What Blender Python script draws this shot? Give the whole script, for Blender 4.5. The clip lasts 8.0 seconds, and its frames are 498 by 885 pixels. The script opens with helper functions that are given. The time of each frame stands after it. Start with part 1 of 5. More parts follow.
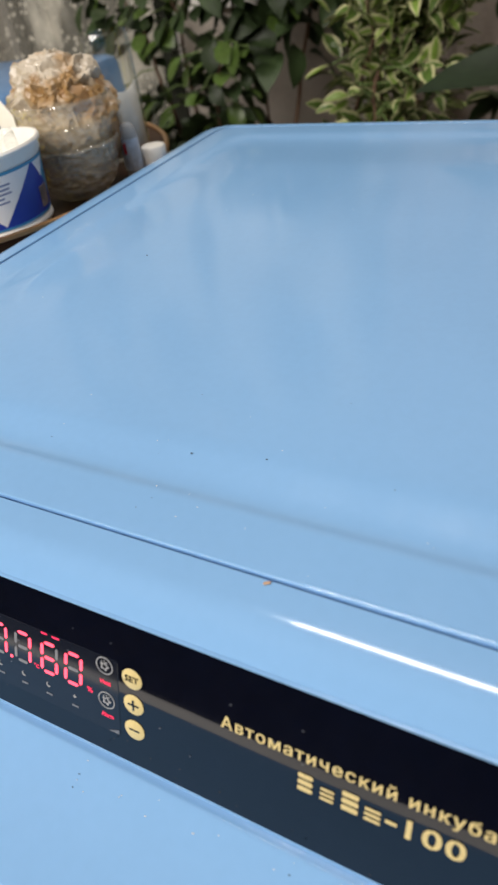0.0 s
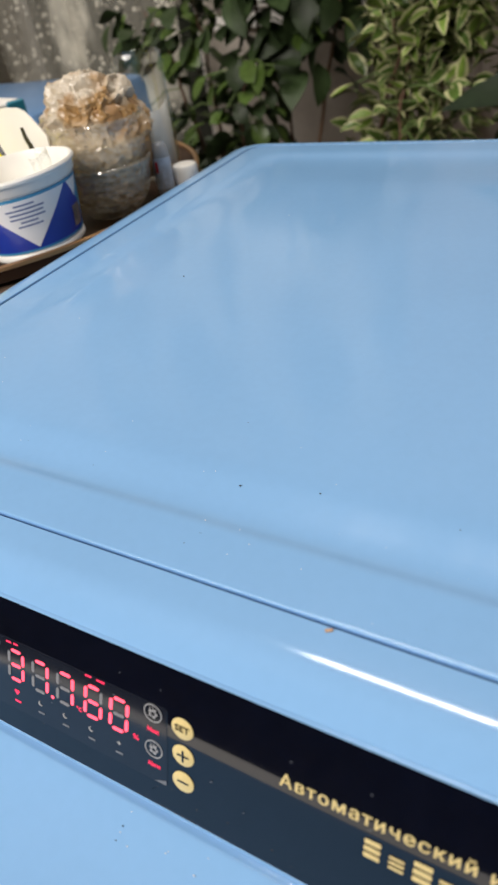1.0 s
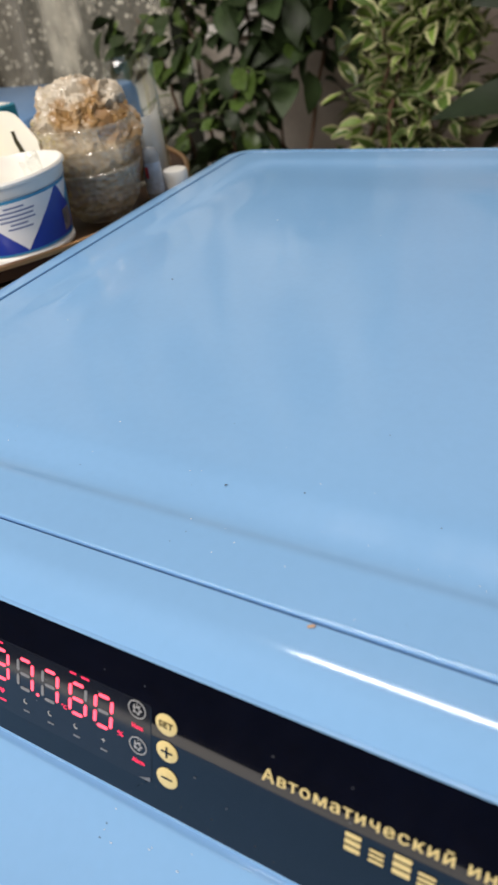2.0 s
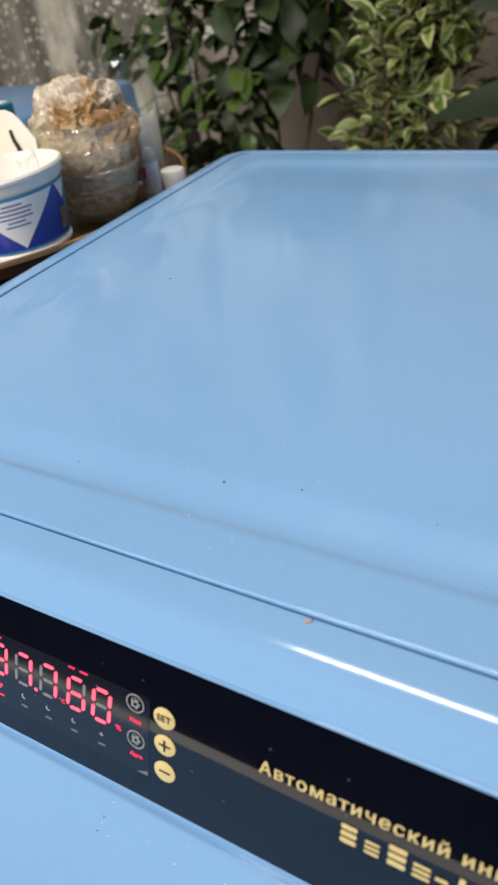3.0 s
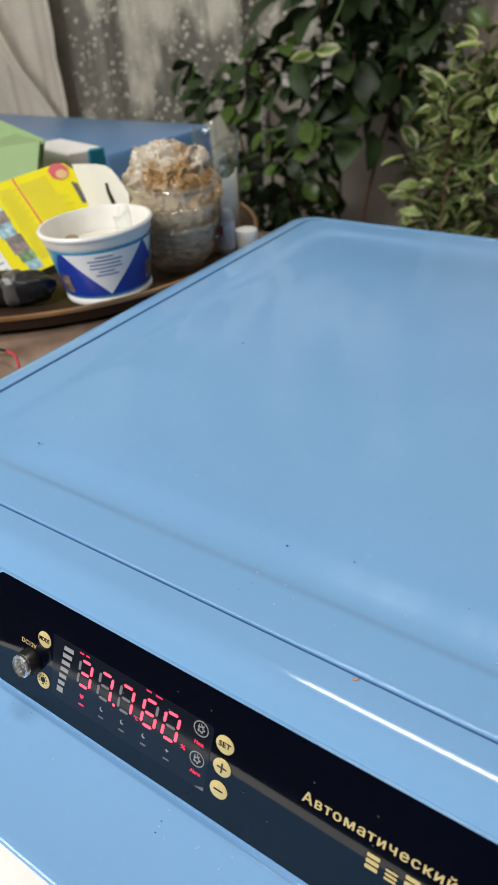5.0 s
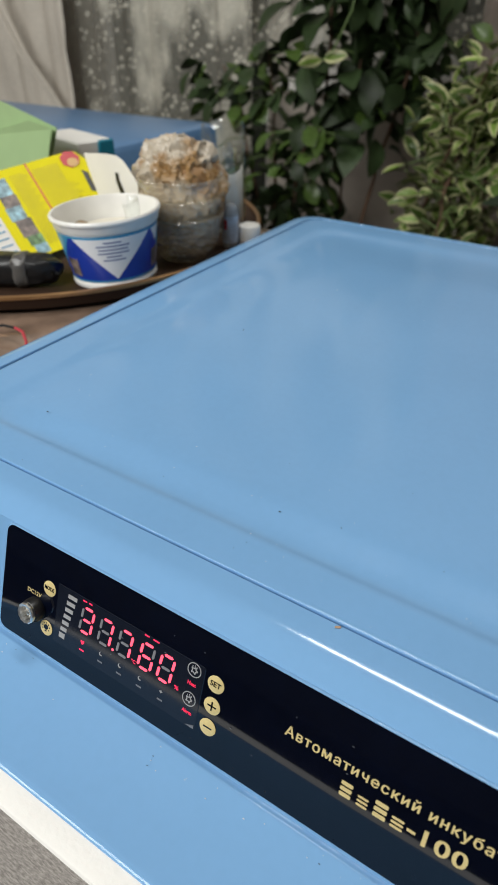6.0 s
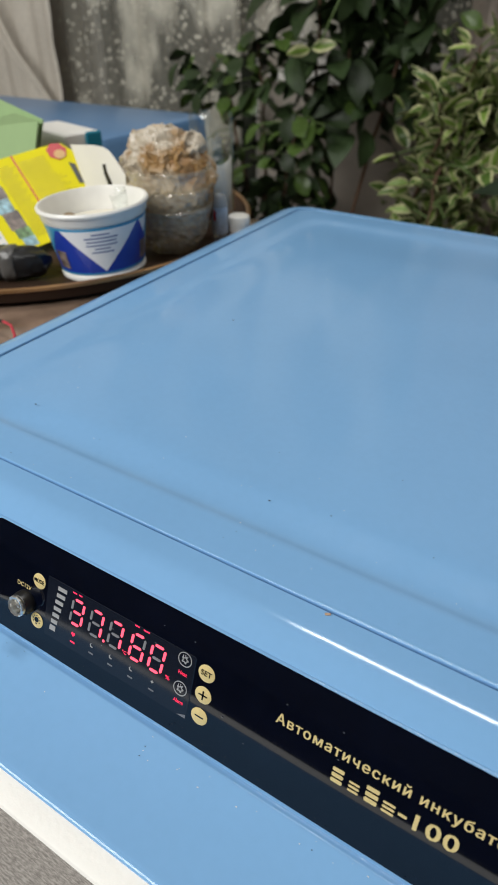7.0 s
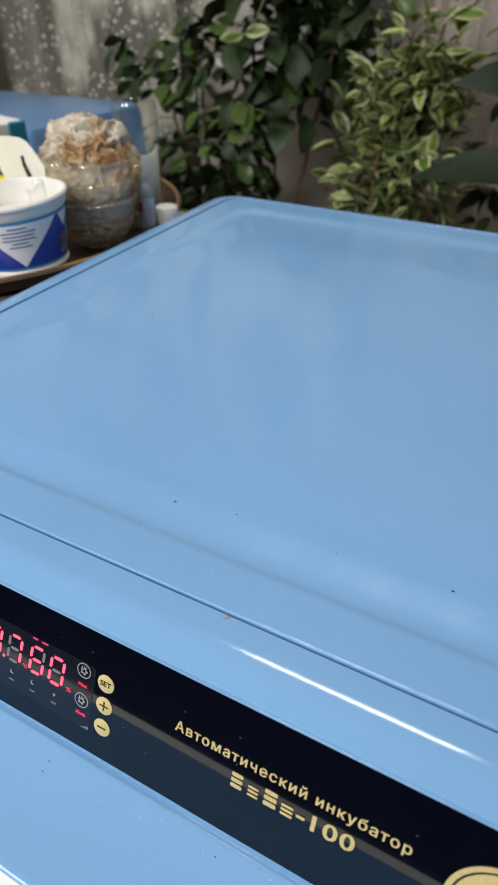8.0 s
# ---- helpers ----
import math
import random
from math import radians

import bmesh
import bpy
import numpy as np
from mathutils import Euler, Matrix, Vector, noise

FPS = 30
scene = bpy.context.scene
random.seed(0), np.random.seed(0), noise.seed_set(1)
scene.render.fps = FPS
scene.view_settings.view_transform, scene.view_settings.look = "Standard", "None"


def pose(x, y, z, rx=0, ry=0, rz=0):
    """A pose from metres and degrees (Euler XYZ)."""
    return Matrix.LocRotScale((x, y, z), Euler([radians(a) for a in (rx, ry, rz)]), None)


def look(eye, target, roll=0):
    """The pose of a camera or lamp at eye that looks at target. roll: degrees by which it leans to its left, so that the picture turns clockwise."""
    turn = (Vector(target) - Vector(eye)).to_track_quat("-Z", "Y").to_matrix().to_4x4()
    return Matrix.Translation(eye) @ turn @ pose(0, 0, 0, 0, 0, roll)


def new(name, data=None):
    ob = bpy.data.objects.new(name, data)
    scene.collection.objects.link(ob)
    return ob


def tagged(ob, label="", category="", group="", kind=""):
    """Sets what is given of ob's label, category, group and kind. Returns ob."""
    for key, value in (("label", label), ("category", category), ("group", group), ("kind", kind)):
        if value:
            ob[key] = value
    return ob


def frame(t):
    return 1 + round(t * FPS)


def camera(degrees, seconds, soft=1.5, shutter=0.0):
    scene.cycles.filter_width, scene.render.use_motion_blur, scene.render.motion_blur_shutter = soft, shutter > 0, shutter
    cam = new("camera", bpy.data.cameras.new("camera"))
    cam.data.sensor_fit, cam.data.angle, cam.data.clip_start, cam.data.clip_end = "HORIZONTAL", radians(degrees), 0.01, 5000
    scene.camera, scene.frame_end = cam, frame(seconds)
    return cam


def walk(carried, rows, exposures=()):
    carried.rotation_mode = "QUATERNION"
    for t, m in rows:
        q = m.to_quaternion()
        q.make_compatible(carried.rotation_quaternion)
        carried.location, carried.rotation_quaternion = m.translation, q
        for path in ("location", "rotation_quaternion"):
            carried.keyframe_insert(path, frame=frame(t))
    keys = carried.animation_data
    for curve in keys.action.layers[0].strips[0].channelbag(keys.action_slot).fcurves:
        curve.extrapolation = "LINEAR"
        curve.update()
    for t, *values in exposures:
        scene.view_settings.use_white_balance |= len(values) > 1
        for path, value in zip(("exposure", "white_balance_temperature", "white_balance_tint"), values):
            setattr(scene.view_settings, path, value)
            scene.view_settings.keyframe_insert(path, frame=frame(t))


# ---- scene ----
cam = camera(42.7, 8.0, soft=1.6)
# seconds, eye, target, roll
PATH = [
    (0, (0.3287, -0.0997, 1.1458), (-0.501, 1.218, -0.109), -9.5),
    (0.5, (0.3081, -0.0952, 1.1446), (-0.574, 1.21, -0.087), -10.1),
    (1, (0.3122, -0.0952, 1.1464), (-0.567, 1.228, -0.069), -9.8),
    (2.5, (0.3154, -0.0988, 1.1459), (-0.532, 1.254, -0.059), -8.5),
    (3, (0.3154, -0.0997, 1.1463), (-0.528, 1.256, -0.058), -8.3),
    (3.5, (0.3245, -0.0960, 1.1529), (-0.52, 1.258, -0.053), -9.6),
    (4, (0.3129, -0.1109, 1.1846), (-0.536, 1.261, 0.002), -5.8),
    (4.5, (0.3121, -0.1221, 1.1822), (-0.554, 1.256, 0.02), -3.9),
    (4.7, (0.3095, -0.1215, 1.1844), (-0.597, 1.241, 0.035), -4.1),
    (5.8, (0.3233, -0.1467, 1.1881), (-0.589, 1.23, 0.06), -0.8),
    (6, (0.3216, -0.1482, 1.1872), (-0.576, 1.233, 0.053), 0.1),
    (6.5, (0.3176, -0.1500, 1.1828), (-0.57, 1.227, 0.036), 0.5),
    (7, (0.3242, -0.1469, 1.1848), (-0.555, 1.233, 0.035), -0.4),
    (7.5, (0.3334, -0.1345, 1.1850), (-0.527, 1.252, 0.028), -1.2),
    (8, (0.3436, -0.1272, 1.1844), (-0.43, 1.292, 0.007), -0.4),
]
cam.data.dof.use_dof, cam.data.dof.focus_distance, cam.data.dof.aperture_fstop = True, 0.27, 20.0
EXPOSURES = [(0.0, -0.12, 6850, 13), (3.5, -0.12, 6800, 13), (4.0, -0.24, 6600, 11), (4.7, -0.32, 6500, 10), (6.0, -0.47, 6400, 8), (7.0, -0.47, 6400, 8), (7.5, -0.46, 6400, 9), (8.0, -0.36, 6400, 10)]
walk(cam, [(t, look(eye, target, roll)) for t, eye, target, roll in PATH], EXPOSURES)

# ---------------------------------------------------------------- world and lamps
world = bpy.data.worlds.new("night_room")
world.use_nodes = True
world.node_tree.nodes["Background"].inputs[0].default_value = (0.01, 0.013, 0.02, 1)
world.node_tree.nodes["Background"].inputs[1].default_value = 0.3
scene.world = world

FLOOR = 0.09
# a long ceiling lamp over the table, and a wide frosted lamp hung behind the viewer, tipped towards the table
for lx, ly, lz, tip, sx, sy, watts in ((0.09, 0.60, 2.60, 0, 0.64, 0.14, 13.0), (-0.55, -1.40, 2.20, 38, 1.6, 0.8, 60.0)):
    lamp_data = bpy.data.lights.new("ceiling_lamp", "AREA")
    lamp_data.shape, lamp_data.size, lamp_data.size_y = "RECTANGLE", sx, sy
    lamp_data.energy, lamp_data.color = watts, (1.0, 0.975, 0.94)
    lamp = new("ceiling_lamp", lamp_data)
    lamp.matrix_world = pose(lx, ly, lz, tip, 0, 0)


# ---------------------------------------------------------------- materials
def material(name, color, rough=0.5, metal=0.0, vary=0.06, scale=30.0, bump=0.0, bump_scale=200.0, spec=0.5, coat=0.0, stain=0.0, stain_scale=6.0, jitter=0.0):
    """A surface with grain at two scales, stains and fine relief."""
    m = bpy.data.materials.new(name)
    m.use_nodes = True
    nt = m.node_tree
    n, l = nt.nodes, nt.links
    b = n["Principled BSDF"]
    b.inputs["Roughness"].default_value = rough
    b.inputs["Metallic"].default_value = metal
    b.inputs["Specular IOR Level"].default_value = spec
    b.inputs["Coat Weight"].default_value = coat
    b.inputs["Coat Roughness"].default_value = 0.08
    co = n.new("ShaderNodeTexCoord")
    fine, broad = n.new("ShaderNodeTexNoise"), n.new("ShaderNodeTexNoise")
    fine.inputs["Scale"].default_value, fine.inputs["Detail"].default_value = scale, 6
    broad.inputs["Scale"].default_value, broad.inputs["Detail"].default_value = stain_scale, 4
    for t in (fine, broad):
        l.new(co.outputs["Object"], t.inputs["Vector"])
    ramp = n.new("ShaderNodeMapRange")
    ramp.inputs[1].default_value, ramp.inputs[2].default_value = 0.3, 0.7
    ramp.inputs[3].default_value, ramp.inputs[4].default_value = 1 - vary, 1 + vary
    l.new(fine.outputs[0], ramp.inputs[0])
    ramp2 = n.new("ShaderNodeMapRange")
    ramp2.inputs[1].default_value, ramp2.inputs[2].default_value = 0.35, 0.65
    ramp2.inputs[3].default_value, ramp2.inputs[4].default_value = 1 - stain, 1 + stain * 0.4
    l.new(broad.outputs[0], ramp2.inputs[0])
    mul = n.new("ShaderNodeMath")
    mul.operation = "MULTIPLY"
    l.new(ramp.outputs[0], mul.inputs[0])
    l.new(ramp2.outputs[0], mul.inputs[1])
    value = mul.outputs[0]
    if jitter:
        info, r3, m3 = n.new("ShaderNodeObjectInfo"), n.new("ShaderNodeMapRange"), n.new("ShaderNodeMath")
        r3.inputs[3].default_value, r3.inputs[4].default_value = 1 - jitter, 1 + jitter
        l.new(info.outputs["Random"], r3.inputs[0])
        m3.operation = "MULTIPLY"
        l.new(value, m3.inputs[0])
        l.new(r3.outputs[0], m3.inputs[1])
        value = m3.outputs[0]
    mix = n.new("ShaderNodeVectorMath")
    mix.operation = "SCALE"
    mix.inputs[0].default_value = color[:3]
    l.new(value, mix.inputs["Scale"])
    l.new(mix.outputs[0], b.inputs["Base Color"])
    rr = n.new("ShaderNodeMapRange")
    rr.inputs[3].default_value, rr.inputs[4].default_value = max(0.02, rough * 0.85), min(1, rough * 1.15)
    l.new(broad.outputs[0], rr.inputs[0])
    l.new(rr.outputs[0], b.inputs["Roughness"])
    if bump:
        bt, bp = n.new("ShaderNodeTexNoise"), n.new("ShaderNodeBump")
        bt.inputs["Scale"].default_value, bt.inputs["Detail"].default_value = bump_scale, 3
        bp.inputs["Strength"].default_value, bp.inputs["Distance"].default_value = bump, 0.001
        l.new(co.outputs["Object"], bt.inputs["Vector"])
        l.new(bt.outputs[0], bp.inputs["Height"])
        l.new(bp.outputs[0], b.inputs["Normal"])
    return m


def glowing(name, color, strength):
    m = material(name, color, 0.4)
    b = m.node_tree.nodes["Principled BSDF"]
    b.inputs["Emission Color"].default_value = (*color, 1)
    b.inputs["Emission Strength"].default_value = strength
    return m


def clear(name, color, rough=0.02, ior=1.48, weight=1.0):
    m = bpy.data.materials.new(name)
    m.use_nodes = True
    b = m.node_tree.nodes["Principled BSDF"]
    b.inputs["Base Color"].default_value = (*color, 1)
    b.inputs["Transmission Weight"].default_value = weight
    b.inputs["Roughness"].default_value, b.inputs["IOR"].default_value = rough, ior
    return m


BLUE = material("blue_plastic", (0.205, 0.410, 0.690), 0.11, vary=0.012, scale=260, bump=0.035, bump_scale=45, stain=0.03, stain_scale=9)
LID_BLUE = material("wiped_blue_plastic", (0.205, 0.410, 0.690), 0.11, vary=0.012, scale=260, bump=0.03, bump_scale=45, stain=0.03, stain_scale=9)
wn, wl = LID_BLUE.node_tree.nodes, LID_BLUE.node_tree.links
wc, wm, wt, wr = wn.new("ShaderNodeTexCoord"), wn.new("ShaderNodeMapping"), wn.new("ShaderNodeTexNoise"), wn.new("ShaderNodeMapRange")
wm.inputs["Scale"].default_value, wm.inputs["Rotation"].default_value = (34.0, 2.2, 1.0), (0, 0, 0.2)
wt.inputs["Scale"].default_value, wt.inputs["Detail"].default_value = 1.0, 5
wr.inputs[1].default_value, wr.inputs[2].default_value, wr.inputs[3].default_value, wr.inputs[4].default_value = 0.35, 0.65, 0.07, 0.19
wl.new(wc.outputs["Object"], wm.inputs["Vector"])
wl.new(wm.outputs[0], wt.inputs["Vector"])
wl.new(wt.outputs[0], wr.inputs[0])
wl.new(wr.outputs[0], wn["Principled BSDF"].inputs["Roughness"])
# darkened copy of the shell blue: shade inside the lid gap, put into colour
BLUE_SHADE = material("blue_gap_shade", (0.06, 0.14, 0.27), 0.5, vary=0.1, scale=150)
FOAM = material("white_foam", (0.90, 0.89, 0.85), 0.7, vary=0.03, bump=0.2, bump_scale=420, stain=0.04)
BLACK = material("black_panel_film", (0.0016, 0.0028, 0.0085), 0.05, vary=0.15, scale=120, stain=0.1, stain_scale=40, spec=0.62)
DISPLAY = material("display_window", (0.009, 0.012, 0.021), 0.09, vary=0.1, scale=200)
GOLD = material("cream_gold_print", (0.72, 0.58, 0.26), 0.4, vary=0.06, scale=900)
GREY_SEG = material("unlit_segment", (0.22, 0.22, 0.23), 0.4, vary=0.08, scale=900)
GREY_BAR = material("grey_scale_bar", (0.36, 0.36, 0.36), 0.4, vary=0.05, scale=900)
DIM_PRINT = material("dim_grey_print", (0.16, 0.17, 0.19), 0.4)
RED_LED = glowing("red_led", (1.0, 0.075, 0.125), 2.3)
RED_TEXT = glowing("red_led_text", (1.0, 0.03, 0.10), 0.75)
CHROME = material("chrome", (0.86, 0.85, 0.82), 0.28, metal=1.0, vary=0.03, scale=400)
BLACK_PLASTIC = material("black_plastic", (0.012, 0.012, 0.013), 0.35, vary=0.1, scale=300)
DUST = material("dust_speck", (0.75, 0.74, 0.70), 0.9)
DIRT = material("dark_speck", (0.03, 0.025, 0.02), 0.9)
CRUMB = material("brown_crumb", (0.46, 0.30, 0.20), 0.8, vary=0.2, scale=700)


def grain_material(name, light, dark, stretch, rough, scale):
    """Streaky wood-look laminate with pores."""
    m = material(name, light, rough)
    n, l = m.node_tree.nodes, m.node_tree.links
    b = n["Principled BSDF"]
    co, mp, t, mx = n.new("ShaderNodeTexCoord"), n.new("ShaderNodeMapping"), n.new("ShaderNodeTexNoise"), n.new("ShaderNodeMix")
    mp.inputs["Scale"].default_value = stretch
    t.inputs["Scale"].default_value, t.inputs["Detail"].default_value, t.inputs["Roughness"].default_value = scale, 8, 0.7
    l.new(co.outputs["Object"], mp.inputs["Vector"])
    l.new(mp.outputs[0], t.inputs["Vector"])
    mr = n.new("ShaderNodeMapRange")
    mr.inputs[1].default_value, mr.inputs[2].default_value = 0.40, 0.62
    l.new(t.outputs[0], mr.inputs[0])
    mx.data_type = "RGBA"
    mx.inputs[6].default_value, mx.inputs[7].default_value = (*dark, 1), (*light, 1)
    l.new(mr.outputs[0], mx.inputs[0])
    l.new(mx.outputs[2], b.inputs["Base Color"])
    bp = n.new("ShaderNodeBump")
    bp.inputs["Strength"].default_value, bp.inputs["Distance"].default_value = 0.25, 0.001
    l.new(mr.outputs[0], bp.inputs["Height"])
    l.new(bp.outputs[0], b.inputs["Normal"])
    return m


LAMINATE = grain_material("grey_wood_laminate", (0.44, 0.41, 0.385), (0.20, 0.185, 0.172), (1.0, 5.0, 5.0), 0.5, 260)
EDGE_BAND = material("pale_edge_band", (0.62, 0.60, 0.56), 0.4, vary=0.05)
BROWN_WOOD = grain_material("brown_chest_wood", (0.17, 0.105, 0.065), (0.09, 0.052, 0.032), (1.0, 5.0, 5.0), 0.35, 18)
FLOORING = grain_material("dark_floor", (0.045, 0.040, 0.040), (0.022, 0.020, 0.020), (6.0, 0.8, 1.0), 0.4, 6)
WALL = material("beige_wall_paper", (0.52, 0.47, 0.41), 0.85, vary=0.06, scale=60, bump=0.15, bump_scale=160, stain=0.10, stain_scale=3)
WALL_DIM = material("grey_blue_wall_paper", (0.10, 0.105, 0.12), 0.85, vary=0.06, scale=60, bump=0.15, bump_scale=160, stain=0.10, stain_scale=3)
CEIL = material("white_ceiling", (0.78, 0.77, 0.74), 0.9, vary=0.02)
FRAME_WHITE = material("white_window_frame", (0.80, 0.78, 0.74), 0.4, vary=0.04)
NIGHT = material("dark_window_glass", (0.022, 0.028, 0.020), 0.05)


# ---------------------------------------------------------------- mesh helpers
def finish(bm, name, mats, parent=None, label="", smooth=True):
    me = bpy.data.meshes.new(name)
    bmesh.ops.recalc_face_normals(bm, faces=bm.faces)
    bm.to_mesh(me)
    bm.free()
    for m in mats if isinstance(mats, (list, tuple)) else [mats]:
        me.materials.append(m)
    if smooth:
        me.polygons.foreach_set("use_smooth", [True] * len(me.polygons))
        me.set_sharp_from_angle(angle=radians(38))
    ob = new(name, me)
    if parent:
        ob.parent = parent
    if label:
        ob["label"] = label
    return ob


def part(name, bm, mat, parent, label="", smooth=True):
    return finish(bm, name, mat, parent, label, smooth)


def empty(name, at=(0, 0, 0)):
    e = new(name)
    e.empty_display_size = 0.02
    e.location = at
    bpy.context.view_layer.update()
    return e


def thing(name, bm, mat, label, category, group="", kind="", smooth=True):
    return tagged(finish(bm, name, mat, None, "", smooth), label, category, group, kind)


def box(bm, x0, y0, z0, x1, y1, z1, bevel=0.0, seg=2, m=None):
    vs = bmesh.ops.create_cube(bm, size=1)["verts"]
    bmesh.ops.transform(bm, matrix=Matrix.LocRotScale(((x0 + x1) / 2, (y0 + y1) / 2, (z0 + z1) / 2), None, (x1 - x0, y1 - y0, z1 - z0)), verts=vs)
    if bevel:
        es = list({e for v in vs for e in v.link_edges})
        r = bmesh.ops.bevel(bm, geom=es, offset=bevel, segments=seg, affect="EDGES", profile=0.6)
        vs = list({v for f in r["faces"] for v in f.verts} | {v for v in vs if v.is_valid})
    if m is not None:
        bmesh.ops.transform(bm, matrix=m, verts=vs)
    return bm


def new_box(*a, **k):
    return box(bmesh.new(), *a, **k)


def rings(bm, loops, cap_first=False, cap_last=False, closed=True):
    """Skins a list of vertex loops of equal length."""
    made = [[bm.verts.new(p) for p in lp] for lp in loops]
    n = len(made[0])
    for a, b in zip(made, made[1:]):
        for i in range(n if closed else n - 1):
            j = (i + 1) % n
            bm.faces.new((a[i], a[j], b[j], b[i]))
    if cap_first:
        bm.faces.new(made[0])
    if cap_last:
        bm.faces.new(made[-1])
    return made


def lathe(profile, at=(0, 0, 0), steps=48, bm=None, wobble=None):
    """Turns (radius, height) pairs round the upright."""
    bm = bm or bmesh.new()
    loops = []
    for k, (r, z) in enumerate(profile):
        lp = []
        for i in range(steps):
            a = math.tau * i / steps
            rr = r * (wobble(a, z) if wobble else 1)
            lp.append((at[0] + rr * math.cos(a), at[1] + rr * math.sin(a), at[2] + z))
        loops.append(lp)
    rings(bm, loops)
    bmesh.ops.remove_doubles(bm, verts=bm.verts, dist=1e-6)
    return bm


def tube(points, radius, sides=8, bm=None, taper=1.0):
    """A round bar along points."""
    bm = bm or bmesh.new()
    pts = [Vector(p) for p in points]
    loops = []
    for i, p in enumerate(pts):
        d = (pts[min(i + 1, len(pts) - 1)] - pts[max(i - 1, 0)]).normalized()
        q = d.to_track_quat("Z", "Y")
        r = radius * (1 + (taper - 1) * i / max(1, len(pts) - 1))
        loops.append([p + q @ Vector((r * math.cos(math.tau * k / sides), r * math.sin(math.tau * k / sides), 0)) for k in range(sides)])
    rings(bm, loops, True, True)
    return bm


def rounded(x0, x1, y0, y1, z, r, seg=6, front=None):
    """A rounded rectangle as a loop of points; front: a radius of their own for the front corners."""
    out, rear = [], r
    front = front or r
    for r, cx, cy, a0 in ((rear, x1 - rear, y1 - rear, 0), (rear, x0 + rear, y1 - rear, 90), (front, x0 + front, y0 + front, 180), (front, x1 - front, y0 + front, 270)):
        for k in range(seg + 1):
            a = radians(a0 + 90 * k / seg)
            out.append((cx + r * math.cos(a), cy + r * math.sin(a), z))
    return out


# ---------------------------------------------------------------- room
def wall(name, *a, mat=None, label="", kind="structure"):
    ob = finish(new_box(*a), name, mat or WALL, smooth=False)
    return tagged(ob, label, "wall", kind=kind)


X0, X1, Y0, Y1, TOP = -2.3, 2.2, -2.5, 1.62, 2.72
tagged(finish(new_box(X0, Y0, FLOOR - 0.1, X1, Y1, FLOOR), "floor", FLOORING, smooth=False), "dark wood-grain floor of the room", "floor", kind="structure")
tagged(finish(new_box(X0, Y0, TOP, X1, Y1, TOP + 0.1), "ceiling", CEIL, smooth=False), "plain white ceiling", "ceiling", kind="structure")
wall("wall_west", X0 - 0.1, Y0, FLOOR, X0, Y1, TOP, label="beige papered wall beside the window")
wall("wall_east", X1, Y0, FLOOR, X1 + 0.1, Y1, TOP, label="beige papered wall of the room")
wall("wall_south", X0, Y0 - 0.1, FLOOR, X1, Y0, TOP, mat=WALL_DIM, label="grey-blue wall at the far end of the room")
# window wall: below, above and beside the opening
DX0, DX1, WX0, WX1, SILL, HEAD = -1.50, -0.76, -0.70, 0.25, 1.02, 2.35
bm = new_box(X0, Y1, FLOOR, DX0, Y1 + 0.25, HEAD)
box(bm, X0, Y1, HEAD, X1, Y1 + 0.25, TOP)
box(bm, DX1, Y1, FLOOR, WX0, Y1 + 0.25, HEAD)
box(bm, WX0, Y1, FLOOR, WX1, Y1 + 0.25, SILL)
box(bm, WX1, Y1, FLOOR, X1, Y1 + 0.25, HEAD)
tagged(finish(bm, "wall_north", WALL, smooth=False), "beige wall round the window and balcony door", "wall", kind="structure")


def glazing(name, label, category, x0, x1, z0, z1, sill):
    """A white frame with one dark pane."""
    w = tagged(empty(name, (0, 0, 0)), label, category, kind="structure")
    bm = bmesh.new()
    for x in (x0, x1 - 0.06):
        box(bm, x, Y1 + 0.08, z0, x + 0.06, Y1 + 0.14, z1, 0.004, 1)
    for z in (z0, z1 - 0.06):
        box(bm, x0 + 0.06, Y1 + 0.082, z, x1 - 0.06, Y1 + 0.138, z + 0.06, 0.004, 1)
    part(name[:-2] + "_frame", bm, FRAME_WHITE, w)
    part("pane", new_box(x0, Y1 + 0.105, z0, x1, Y1 + 0.112, z1), NIGHT, w)
    if sill:
        part("window_sill", new_box(x0, Y1 - 0.05, z0 - 0.03, x1, Y1 + 0.08, z0, 0.006), FRAME_WHITE, w, "white window sill")
    return w


glazing("window_1", "white framed window, dark with night outside", "window", WX0, WX1, SILL, HEAD, True)
glazing("door_1", "white framed glazed balcony door, dark with night outside", "door", DX0, DX1, FLOOR, HEAD, False)


